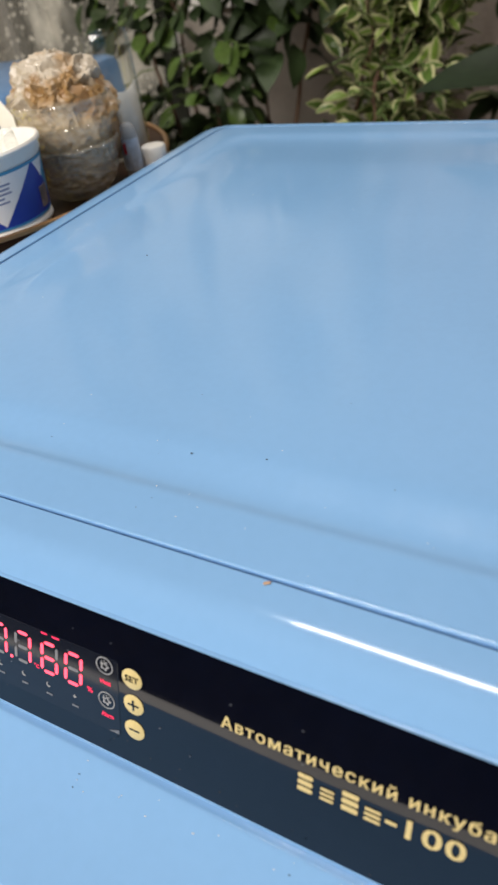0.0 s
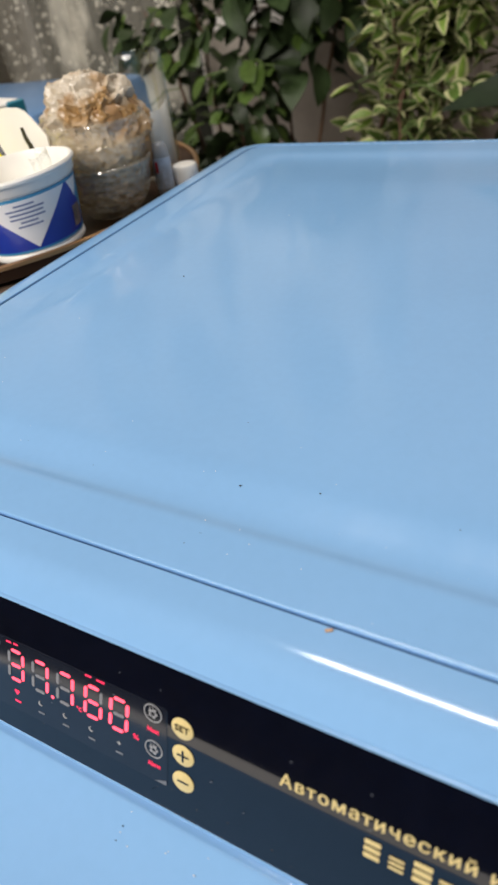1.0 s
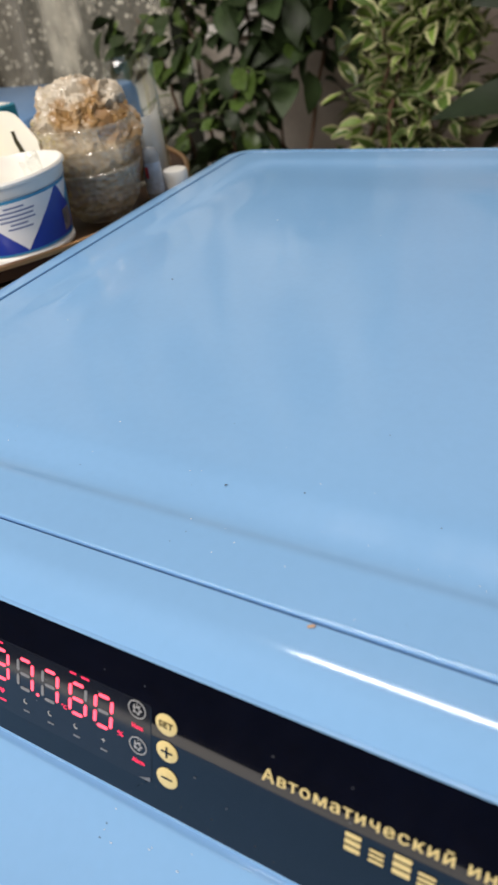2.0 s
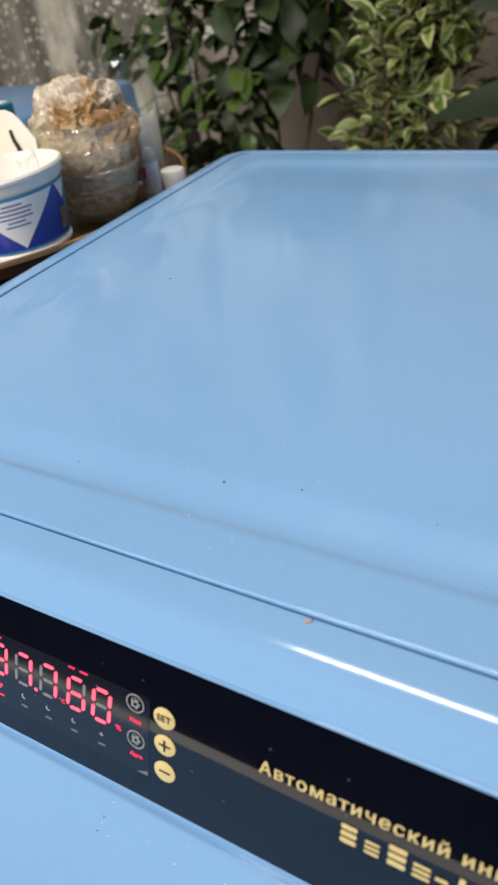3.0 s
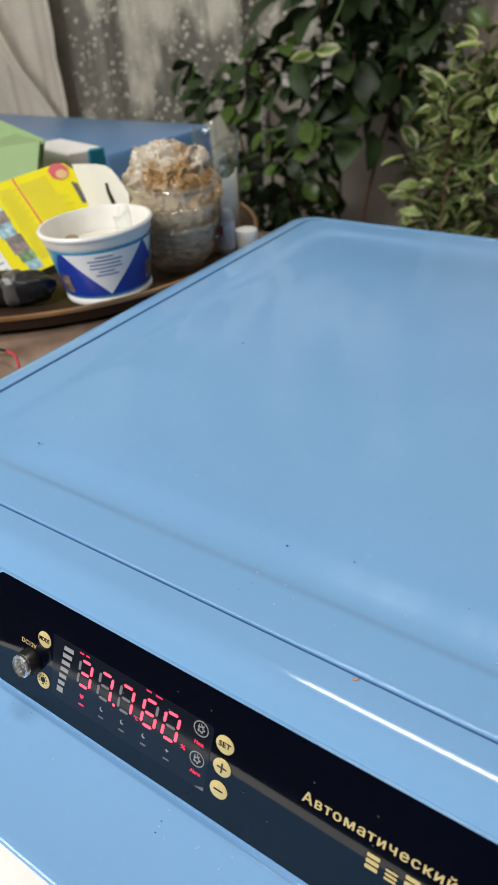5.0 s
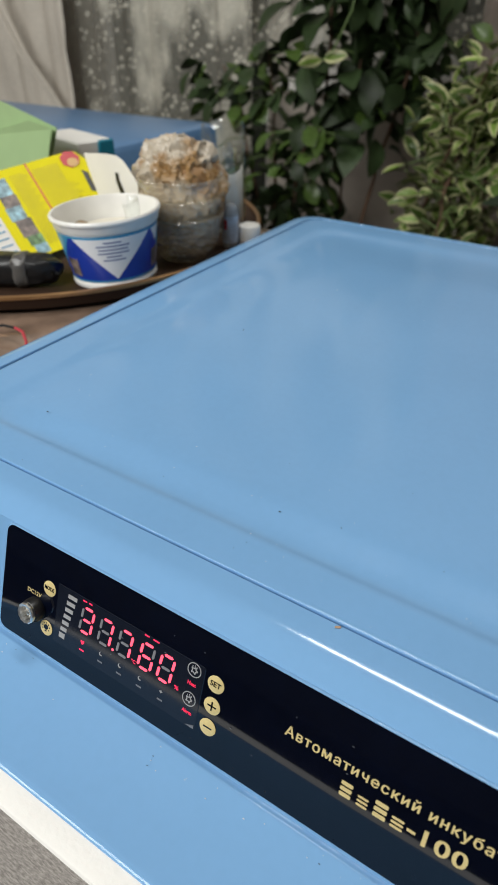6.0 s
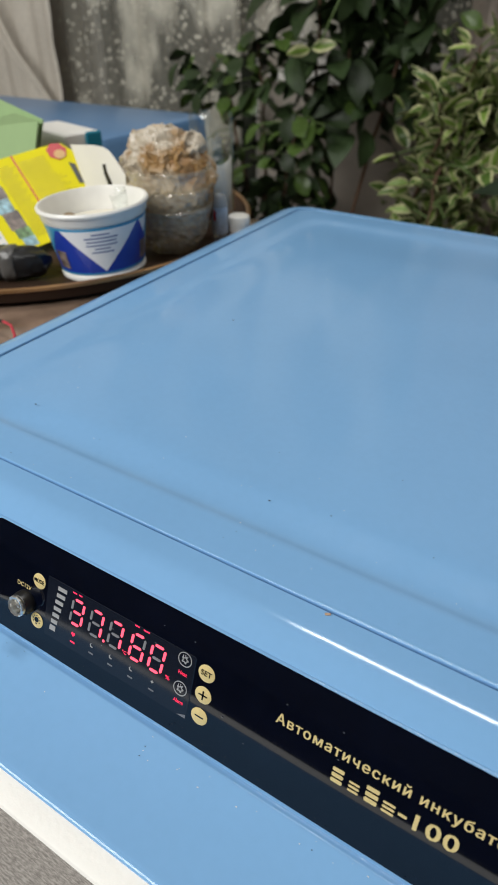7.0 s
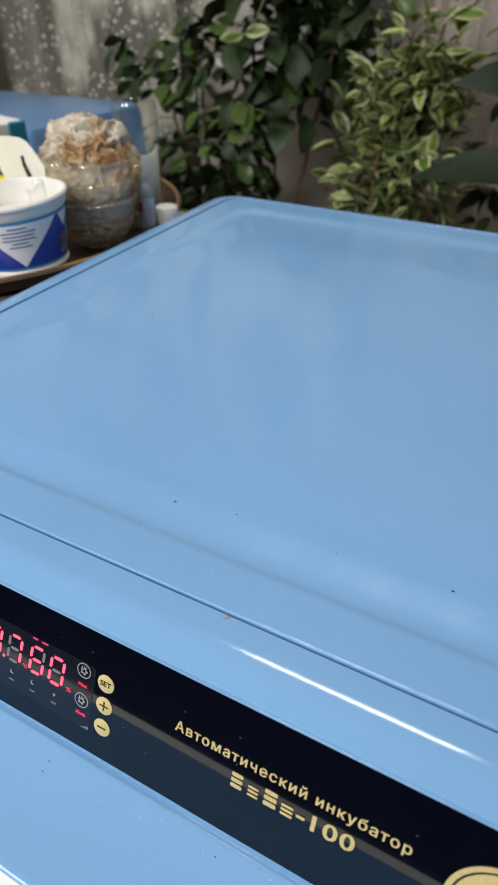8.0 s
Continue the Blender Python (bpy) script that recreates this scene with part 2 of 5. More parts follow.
# ---------------------------------------------------------------- curtains
def curtain_material(name, color, lace):
    m = material(name, color, 0.85, vary=0.08, scale=140, stain=0.08, stain_scale=5)
    n, l = m.node_tree.nodes, m.node_tree.links
    b = n["Principled BSDF"]
    b.inputs["Subsurface Weight"].default_value = 0.0
    if lace:
        co, v, mr = n.new("ShaderNodeTexCoord"), n.new("ShaderNodeTexVoronoi"), n.new("ShaderNodeMapRange")
        v.inputs["Scale"].default_value = 55
        l.new(co.outputs["Object"], v.inputs["Vector"])
        mr.inputs[1].default_value, mr.inputs[2].default_value = 0.16, 0.34
        mr.inputs[3].default_value, mr.inputs[4].default_value = 0.80, 0.12
        l.new(v.outputs["Distance"], mr.inputs[0])
        big, br = n.new("ShaderNodeTexNoise"), n.new("ShaderNodeMapRange")
        mp = n.new("ShaderNodeMapping")
        mp.inputs["Scale"].default_value = (1.0, 1.0, 0.45)
        mp.inputs["Location"].default_value = (-0.09, 0.0, 0.0)
        l.new(co.outputs["Object"], mp.inputs["Vector"])
        l.new(mp.outputs[0], big.inputs["Vector"])
        big.inputs["Scale"].default_value, big.inputs["Detail"].default_value = 6.5, 4
        br.inputs[1].default_value, br.inputs[2].default_value = 0.41, 0.54
        br.inputs[3].default_value, br.inputs[4].default_value = 0.66, 0.0
        l.new(big.outputs[0], br.inputs[0])
        mx = n.new("ShaderNodeMath")
        mx.operation = "MAXIMUM"
        l.new(mr.outputs[0], mx.inputs[0])
        l.new(br.outputs[0], mx.inputs[1])
        l.new(mx.outputs[0], b.inputs["Alpha"])
    return m


LACE = curtain_material("lace_net", (0.82, 0.79, 0.68), True)
DRAPE = curtain_material("cream_drape", (0.70, 0.65, 0.57), False)
DRAPE_BROWN = curtain_material("brown_drape", (0.43, 0.37, 0.32), False)


def curtain(name, x0, x1, y, z0, z1, pitch, depth, mat, label, scallop=0.0, seed=1):
    """A hanging sheet in uneven folds."""
    rnd = random.Random(seed)
    nx, nz = max(12, int((x1 - x0) / 0.012)), 40 if scallop else 14
    ph = [rnd.uniform(0, 6) for _ in range(4)]
    bm = bmesh.new()
    rows = []
    for k in range(nz + 1):
        z = z0 + (z1 - z0) * k / nz
        row = []
        for i in range(nx + 1):
            x = x0 + (x1 - x0) * i / nx
            if scallop and i == nx:
                x += scallop * abs(math.sin(math.pi * z / 0.045))
            s = x + 0.006 * math.sin(3 * z + ph[2])
            d = depth * (math.sin(math.tau * s / pitch + ph[0]) + 0.5 * math.sin(math.tau * s / (pitch * 0.43) + ph[1]) + 0.4 * math.sin(math.tau * s / (pitch * 2.3) + ph[3]))
            row.append((x, y + d * (1.0 - 0.25 * k / nz), z))
        rows.append(row)
    rings(bm, rows, closed=False)
    ob = thing(name, bm, mat, label, "curtain")
    sol = ob.modifiers.new("cloth", "SOLIDIFY")
    sol.thickness = 0.0012
    return ob


curtain("lace_curtain", -1.36, -0.70, 1.44, 0.72, 2.55, 0.105, 0.007, LACE, "greyish lace net curtain hanging in folds before the dark window", seed=3)
curtain("lace_curtain", -0.76, 0.02, 1.50, 1.055, 2.55, 0.12, 0.007, LACE, "short greyish lace net curtain ending above the sill", seed=5)
curtain("cream_curtain", -2.0, -1.28, 1.37, 0.20, 2.55, 0.17, 0.010, DRAPE, "pale cream curtain with a scalloped lace edge", scallop=0.008, seed=7)
curtain("brown_curtain", -0.14, 1.3, 1.45, 0.20, 2.55, 0.10, 0.018, DRAPE_BROWN, "brownish drape hanging in narrow folds behind the plants", seed=9)
tagged(finish(tube([(-2.05, 1.43, 2.57), (1.35, 1.43, 2.57)], 0.012), "curtain_rail", BROWN_WOOD), "wooden rail that carries the curtains", "curtain rail", kind="structure")

cords = tagged(empty("curtain_cord", (-1.40, 1.31, 2.5)), "pale cords hanging slack beside the cream curtain", "cord")
for k in range(2):
    cp = [(-1.60 + 0.03 * k, 1.30, 2.50), (-1.56 + 0.02 * k, 1.30, 1.60), (-1.50 + 0.03 * k, 1.305, 1.20), (-1.42 + 0.02 * k, 1.305, 1.07), (-1.29 + 0.015 * k, 1.31, 0.925), (-1.22, 1.32, 0.80)]
    part("cord", tube(cp, 0.0065, 8), DRAPE, cords).matrix_parent_inverse = Matrix.Translation(cords.location).inverted()

# ---------------------------------------------------------------- table
TZ = 0.84
table = tagged(empty("table", (0.1, 0.2, FLOOR)), "grey wood-look table with a pale front edge", "table")
for o_name, bm_, mat_, lab in (
    ("tabletop", new_box(-1.35, -0.168, TZ - 0.028, 1.25, 0.502, TZ, 0.002, 1), LAMINATE, "grey streaky laminate top"),
    ("edge_band", new_box(-1.35, -0.180, TZ - 0.03, 1.25, -0.1685, TZ + 0.001, 0.003), EDGE_BAND, "pale front edging"),
):
    ob = part(o_name, bm_, mat_, table, lab, smooth=False)
    ob.matrix_parent_inverse = Matrix.Translation(table.location).inverted()
for x in (-1.28, 1.12):
    for y in (-0.14, 0.42):
        ob = part("leg", new_box(x, y, FLOOR, x + 0.06, y + 0.06, TZ - 0.028, 0.004, 1), EDGE_BAND, table, smooth=False)
        ob.matrix_parent_inverse = Matrix.Translation(table.location).inverted()

side = tagged(empty("side_table", (-0.75, 0.80, FLOOR)), "plain grey side table that carries the second blue box", "table")
inv_t = Matrix.Translation(side.location).inverted()
part("tabletop", new_box(-1.25, 0.60, TZ - 0.028, -0.438, 0.96, TZ, 0.002, 1), LAMINATE, side, "", False).matrix_parent_inverse = inv_t
for x in (-1.22, -0.50):
    for y in (0.64, 0.91):
        part("leg", new_box(x, y, FLOOR, x + 0.05, y + 0.05, TZ - 0.028, 0.003, 1), EDGE_BAND, side, "", False).matrix_parent_inverse = inv_t

# ---------------------------------------------------------------- incubator
W, D = 0.64, 0.47
SLOPE = 0.388  # forward run of the panel face per metre down


def face_y(z):
    return -0.032 - SLOPE * (0.976 - z)


def shell(bm, rows, r0=0.02):
    """rows: left, front, back offsets outside the seam, height, corner radius."""
    loops = [rounded(-l, W + l, -f, D + b, z, min(r, 0.03), 14, r) for l, f, b, z, r in rows]
    return rings(bm, loops)


def incubator():
    inc = tagged(empty("egg_incubator", (W / 2, D / 2, TZ)), "glossy sky-blue plastic egg incubator with a black control panel", "incubator")
    back = Matrix.Translation(inc.location).inverted()

    def add(name, bm, mat, label="", parent=None, smooth=True):
        ob = part(name, bm, mat, parent or inc, label, smooth)
        if not parent:
            ob.matrix_parent_inverse = back
        return ob

    # outer shell: rim, sloped front, front ledge
    bm = bmesh.new()
    rows = [
        (0.0022, 0.0008, 0.0014, 0.9930, 0.016), (0.0022, 0.0008, 0.0014, 0.9997, 0.016), (0.0023, 0.0009, 0.0015, 0.9999, 0.0163), (0.0025, 0.0010, 0.0017, 1.0000, 0.0165), (0.0034, 0.0015, 0.0024, 1.0000, 0.0168),
        (0.0048, 0.0020, 0.003, 1.0000, 0.018), (0.0075, 0.00950, 0.0052, 1.00000, 0.0195), (0.0084, 0.01118, 0.0058, 0.99993, 0.0200), (0.0110, 0.01285, 0.0075, 0.99974, 0.0210), (0.0130, 0.01450, 0.0090, 0.99941, 0.0220), (0.0148, 0.01611, 0.0100, 0.99895, 0.0230), (0.0165, 0.01769, 0.0112, 0.99837, 0.0240), (0.0178, 0.01888, 0.0120, 0.99783, 0.0250), (0.0180, 0.01948, 0.0121, 0.99754, 0.0252), (0.0195, 0.02461, 0.0130, 0.99504, 0.0265), (0.0198, -face_y(0.99424), 0.0132, 0.99424, 0.0268),
        (0.0225, -face_y(0.986), 0.015, 0.9860, 0.028),
        (0.0255, -face_y(0.970), 0.016, 0.970, 0.070), (0.0270, -face_y(0.9460), 0.017, 0.9460, 0.112), (0.0271, -face_y(0.9427), 0.017, 0.9427, 0.116),
        (0.0272, 0.0462, 0.017, 0.9425, 0.117), (0.0272, 0.0468, 0.017, 0.94275, 0.118), (0.0272, 0.0478, 0.017, 0.94265, 0.119), (0.0272, 0.0483, 0.017, 0.94235, 0.120),
        (0.0275, 0.0858, 0.0172, 0.9401, 0.170), (0.0277, 0.0877, 0.0174, 0.9399, 0.170), (0.028, 0.0887, 0.0176, 0.9395, 0.170), (0.0282, 0.0892, 0.0178, 0.9390, 0.170), (0.0282, 0.0893, 0.0178, 0.9386, 0.170),
        (0.0282, 0.0893, 0.0178, 0.9372, 0.170),
    ]
    shell(bm, rows)
    add("outer_shell", bm, BLUE, "sky-blue plastic shell with a rounded shoulder")
    # inset lid with a raised middle
    bm = bmesh.new()
    s = [(0.0005, 0.9935), (0.0005, 0.9996), (0.0006, 0.99985), (0.0008, 1.0000), (0.0015, 1.0000), (0.0019, 1.0000), (0.0195, 1.0000), (0.0212, 0.99995), (0.0228, 0.99950), (0.0246, 0.99898), (0.0260, 0.99870), (0.0285, 0.99862), (0.0320, 0.99887), (0.0355, 0.99936), (0.0390, 0.99985), (0.0425, 1.00034), (0.0445, 1.00060), (0.0470, 1.00078), (0.052, 1.00092), (0.07, 1.001), (0.14, 1.0011)]
    wide = lambda i: i if i < 0.02 else 0.02 + (i - 0.02) * 2.2  # noqa: E731
    made = rings(bm, [rounded(wide(i), W - wide(i), i, D - (i if i < 0.02 else min(0.02 + (i - 0.02) * 3.4, 0.20 + i * 0.3)), z, max(0.004, 0.018 - i * 0.1) if i < 0.02 else 0.022, 7) for i, z in s], cap_last=True)
    add("lid", bm, LID_BLUE, "inset sky-blue lid with a raised middle")
    # added strip along the gap's bottom; its dark colour stands in for shade
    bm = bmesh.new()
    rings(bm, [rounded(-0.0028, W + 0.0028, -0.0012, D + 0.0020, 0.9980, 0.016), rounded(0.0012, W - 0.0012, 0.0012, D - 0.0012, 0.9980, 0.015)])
    add("seam", bm, BLUE_SHADE, "strip in the gap round the lid, coloured dark for its shade")
    # white foam base
    bm = bmesh.new()
    shell(bm, [(0.024, 0.080, 0.015, 0.9382, 0.160), (0.026, 0.0894, 0.0165, 0.9387, 0.170), (0.0275, 0.0965, 0.0170, 0.9386, 0.172), (0.0280, 0.0983, 0.0175, 0.9381, 0.173), (0.0283, 0.0990, 0.018, 0.9370, 0.173), (0.0277, 0.0970, 0.017, 0.930, 0.172), (0.0200, 0.0740, 0.010, TZ + 0.002, 0.14), (0.019, 0.073, 0.009, TZ, 0.14)])
    add("base", bm, FOAM, "white foam base")

    # ---- control panel: local x along the front, local y up the slope, local z outwards
    tilt = SLOPE - 0.021
    up = Vector((0, tilt, 1)).normalized()
    out = Vector((0, -1, tilt)).normalized()
    P = Matrix(((1, up.x, out.x, 0.0006), (0, up.y, out.y, -0.0324), (0, up.z, out.z, 0.9767), (0, 0, 0, 1)))

    def put(ob):
        ob.matrix_basis = P
        return ob

    def plate(x0, x1, v0, v1, z0, z1, r, seg=5):
        bm = bmesh.new()
        e = min(0.0003, (z1 - z0) * 0.5)
        rings(bm, [rounded(x0, x1, -v1, -v0, z0, r, seg), rounded(x0, x1, -v1, -v0, z1 - e, r, seg), rounded(x0 + e, x1 - e, -v1 + e, -v0 - e, z1, max(r - e, 1e-5), seg)], cap_last=True)
        return bm

    PX0, PX1, PV0, PV1 = 0.1125, 0.53, -0.0192, 0.0345
    
    def film_sheet():
        """The glued panel film, lying a little wavy."""
        bm, r, ny = bmesh.new(), 0.0045, 14
        xs = [PX0 + r * (1 - math.cos(math.pi / 2 * k / 8)) for k in range(9)] + [PX0 + r + 0.0012 * k for k in range(1, 24)]
        xs += [xs[-1] + (PX1 - xs[-1]) * k / 90 for k in range(1, 91)]
        cols = []
        for x in xs:
            cut = r - math.sqrt(max(0.0, r * r - max(0.0, r - (x - PX0)) ** 2))
            col = []
            for j in range(ny + 1):
                y = -PV1 + cut + (PV1 - PV0 - 2 * cut) * j / ny
                col.append((x, y, 0.0003 + y * 0.0015 * math.sin(58 * x + 0.6)))
            cols.append(col)
        top = rings(bm, cols, closed=False)
        edge = [c[0] for c in top] + top[-1][1:] + [c[-1] for c in reversed(top[:-1])] + list(reversed(top[0][1:-1]))
        low = [bm.verts.new((v.co.x, v.co.y, -0.002)) for v in edge]
        for i in range(len(edge)):
            j = (i + 1) % len(edge)
            bm.faces.new((edge[i], edge[j], low[j], low[i]))
        return bm

    panel = put(add("control_panel", film_sheet(), BLACK, "glossy black control panel"))

    def pan(name, bm, mat, label="", smooth=False):
        return part(name, bm, mat, panel, label, smooth)

    # raised blue lip round the panel
    bm = bmesh.new()
    prof = [(0.0000, 0.0000), (0.0000, 0.0003), (0.0003, 0.0004), (0.0009, 0.0002), (0.0015, -0.0004), (0.0020, -0.0022)]
    rings(bm, [rounded(PX0 - o, PX1 + o, -PV1 - o, -PV0 + o * 0.35, z, 0.0045 + o * 0.6, 5) for o, z in prof])
    pan("bezel", bm, BLUE, "blue lip round the panel", True)

    H = 0.0005  # print height above the panel film
    glass = pan("display_window", plate(0.1472, 0.2262, -0.0040, 0.0252, 0.0001, H, 0.0008), DISPLAY, "dark tinted display window")

    def flat(x, v, w, h, skew=0.0, z=H, t=0.00012):
        bm = bmesh.new()
        lo = [(x - w / 2 - skew * h / 2, -v - h / 2), (x + w / 2 - skew * h / 2, -v - h / 2), (x + w / 2 + skew * h / 2, -v + h / 2), (x - w / 2 + skew * h / 2, -v + h / 2)]
        rings(bm, [[(a, b, z) for a, b in lo], [(a, b, z + t) for a, b in lo]], cap_last=True)
        return bm

    def segment(x, v, w, h, upright, skew):
        """One six-sided bar of a digit."""
        c = min(w, h) / 2
        if upright:
            pts = [(-w / 2, -h / 2 + c), (0, -h / 2), (w / 2, -h / 2 + c), (w / 2, h / 2 - c), (0, h / 2), (-w / 2, h / 2 - c)]
        else:
            pts = [(-w / 2, 0), (-w / 2 + c, -h / 2), (w / 2 - c, -h / 2), (w / 2, 0), (w / 2 - c, h / 2), (-w / 2 + c, h / 2)]
        bm = bmesh.new()
        lo = [(x + a + skew * b, -v + b) for a, b in pts]
        rings(bm, [[(a, b, H) for a, b in lo], [(a, b, H + 0.00015) for a, b in lo]], cap_last=True)
        return bm

    DIG = {"3": "abcdg", "7": "abc", "6": "acdefg", "0": "abcdef"}
    for ch, x in zip("37760", (0.1655, 0.1763, 0.1870, 0.1985, 0.2085)):
        hw, top, bot, sk = 0.0031, 0.0002, 0.0120, 0.10
        mid, hh = (top + bot) / 2, (bot - top) / 2
        for s_name, sx, sv, w_, h_, upr in (
            ("a", 0, top, 0.0044, 0.0012, False), ("g", 0, mid, 0.0044, 0.0012, False), ("d", 0, bot, 0.0044, 0.0012, False),
            ("f", -hw, mid - hh / 2, 0.0012, hh * 0.80, True), ("b", hw, mid - hh / 2, 0.0012, hh * 0.80, True),
            ("e", -hw, mid + hh / 2, 0.0012, hh * 0.80, True), ("c", hw, mid + hh / 2, 0.0012, hh * 0.80, True)):
            lit = s_name in DIG[ch]
            dx = sk * (mid - sv)
            part("digit_segment", segment(x + sx + dx, sv, w_, h_, upr, sk), RED_LED if lit else GREY_SEG, glass, "glowing red" if lit else "unlit grey", False)
    part("decimal_point", plate(0.1806, 0.1818, 0.0113, 0.0125, H, H + 0.00015, 0.0005), RED_LED, glass, "glowing red", False)
    # grey level bars
    for k in range(7):
        f = k / 6
        part("level_bar", flat(0.1562 - 0.0038 * f, -0.0006 + 0.0206 * f, 0.0052 - 0.0018 * f, 0.0019 + (0.0007 if k == 6 else 0), 0.05), GREY_BAR, glass, "", False)
    # small marks above the digits and the row of icons
    for x, v, w in ((0.1632, -0.0026, 0.0022), (0.1664, -0.0027, 0.0018), (0.1972, -0.0034, 0.0024), (0.2020, -0.0033, 0.0030)):
        part("mark", flat(x, v, w, 0.0006), RED_TEXT, glass, "small red mark", False)
    for k, x in enumerate((0.1646, 0.1754, 0.1861, 0.1970, 0.2081)):
        v = 0.0172
        if k == 0:
            out_line = [(0, -0.0012), (0.0011, 0.0002), (0.0009, 0.0009), (0.0004, 0.0010), (0, 0.0005), (-0.0004, 0.0010), (-0.0009, 0.0009), (-0.0011, 0.0002)]
        elif k < 4:
            arc = [radians(100 + 20 * i) for i in range(11)]
            out_line = [(0.0010 * math.cos(q), 0.0010 * math.sin(q)) for q in arc] + [(0.0003 + 0.0008 * math.cos(q), 0.0003 + 0.0008 * math.sin(q)) for q in reversed(arc)]
        else:
            out_line = [((0.0009 if i % 2 == 0 else 0.0004) * math.cos(math.tau * i / 8), (0.0009 if i % 2 == 0 else 0.0004) * math.sin(math.tau * i / 8)) for i in range(8)]
        bm = bmesh.new()
        rings(bm, [[(x + p, -v + q, H) for p, q in out_line], [(x + p, -v + q, H + 0.00012) for p, q in out_line]], cap_last=True)
        part("icon", bm, RED_TEXT if k == 0 else GREY_BAR, glass, "", False)
        part("icon_caption", flat(x, 0.0211, 0.0027, 0.0007), RED_TEXT if k == 0 else DIM_PRINT, glass, "", False)
    # signal wedge in the lower corner of the window
    bm = bmesh.new()
    rings(bm, [[(0.2216, -0.0246, z), (0.2256, -0.0246, z), (0.2256, -0.0230, z)] for z in (H, H + 0.0001)], cap_last=True)
    part("icon", bm, DIM_PRINT, glass, "", False)

    def ring_mark(x, v, r, w, mat, parent, name):
        bm = bmesh.new()
        c = lambda rr, z: [(x + rr * math.cos(math.tau * i / 32), -v + rr * math.sin(math.tau * i / 32), z) for i in range(32)]  # noqa: E731
        rings(bm, [c(r, H), c(r, H + 0.00015), c(r - w, H + 0.00015), c(r - w, H)])
        return part(name, bm, mat, parent, "", False)

    for v in (-0.0006, 0.0128):
        ring_mark(0.2213, v, 0.0032, 0.00035, GREY_BAR, glass, "icon_ring")
        bm = lathe([(0.0008, 0.0), (0.0014, 0.0), (0.0014, 0.00015), (0.0008, 0.00015), (0.0008, 0.0)], (0.2213, -v - 0.0002, H), 30, wobble=lambda a, z: 1 + 0.24 * math.cos(5 * a))
        part("icon", bm, GREY_BAR, glass, "", False)
        for dx in (-0.0010, 0.0, 0.0010):
            part("icon", flat(0.2213 + dx, v - 0.0018 + abs(dx) * 0.4, 0.0003, 0.0007), GREY_BAR, glass, "", False)

    def words(body, x, v, size, mat, parent, name, bold=0.0, align="LEFT", spacing=1.0, z=H, width=None, height=None, heavy=0.0):
        """Lettering in the built-in font, fitted to a width and a capital height."""
        cu = bpy.data.curves.new(name, "FONT")
        cu.body, cu.size, cu.align_x, cu.space_character = body.replace("н", "п"), 1.0, "LEFT", spacing
        cu.offset, cu.extrude, cu.resolution_u = bold, 0.01, 3
        tmp = bpy.data.objects.new(name, cu)
        scene.collection.objects.link(tmp)
        bpy.context.view_layer.update()
        me = bpy.data.meshes.new_from_object(tmp.evaluated_get(bpy.context.evaluated_depsgraph_get()))
        bpy.data.objects.remove(tmp)
        if "н" in body:
            bm = bmesh.new()
            bm.from_mesh(me)
            bmesh.ops.remove_doubles(bm, verts=bm.verts, dist=1e-6)
            left = set(bm.verts)
            while left:
                todo, island = [left.pop()], []
                while todo:
                    q = todo.pop()
                    island.append(q)
                    for e in q.link_edges:
                        o = e.other_vert(q)
                        if o in left:
                            left.remove(o)
                            todo.append(o)
                feet = {round(q.co.x, 3) for q in island if abs(q.co.y) < 1e-4}
                if len(feet) == 4 and len(island) == 16:
                    ends = sorted(feet)
                    bmesh.ops.delete(bm, geom=island, context="VERTS")
                    for a0, a1, c0, c1 in ((ends[0], ends[1], 0, 0.542), (ends[2], ends[3], 0, 0.542), (ends[1], ends[2], 0.235, 0.315)):
                        box(bm, a0, c0, -0.01, a1, c1, 0.01)
                    break
            bm.to_mesh(me)
            bm.free()
        xs = [q.co.x for q in me.vertices]
        lo, hi = min(xs), max(xs)
        k = width / (hi - lo) if width else size
        ky = height / 0.73 if height else k
        for q in me.vertices:
            q.co = ((q.co.x - (lo if align == "LEFT" else (lo + hi) / 2)) * k + x, q.co.y * ky - v, z + 0.0001 * (q.co.z > 0))
        me.materials.append(mat)
        if heavy:
            bm = bmesh.new()
            for step in (-1, 0, 1):
                count = len(bm.verts)
                bm.from_mesh(me)
                bm.verts.ensure_lookup_table()
                bmesh.ops.translate(bm, vec=(heavy * step, 0.4 * heavy * step, 0.000012 * step), verts=bm.verts[count:])
            bm.to_mesh(me)
            bm.free()
        ob = new(name, me)
        ob.parent = parent
        return ob

    def button(x, v, r=0.0037):
        b = lathe([(0.0, 0.0), (r, 0.0), (r, 0.0001), (r - 0.0002, 0.00022), (0.0, 0.00022)], (x, -v, H - 0.0001), 40)
        return pan("button", b, GOLD, "round cream-gold touch button", True)

    BH = H + 0.00016
    b1 = button(0.1422, 0.0013)
    words("MODE", 0.1422, 0.0020, 0.002, BLACK, b1, "lettering", 0.02, "MID", z=BH, width=0.0058, height=0.0019)
    b2 = button(0.1427, 0.0211)
    bm = lathe([(0.0, 0.0), (0.0013, 0.0), (0.0013, 0.0001), (0.0008, 0.0001), (0.0008, 0.0)], (0.1427, -0.0206, BH), 20)
    part("bulb_icon", bm, BLACK, b2, "", False)
    for k in range(7):
        a = radians(-30 + 40 * k)
        part("ray_mark", flat(0.1427 + 0.0021 * math.cos(a), 0.0206 - 0.0021 * math.sin(a), 0.0005, 0.0005, z=BH), BLACK, b2, "", False)
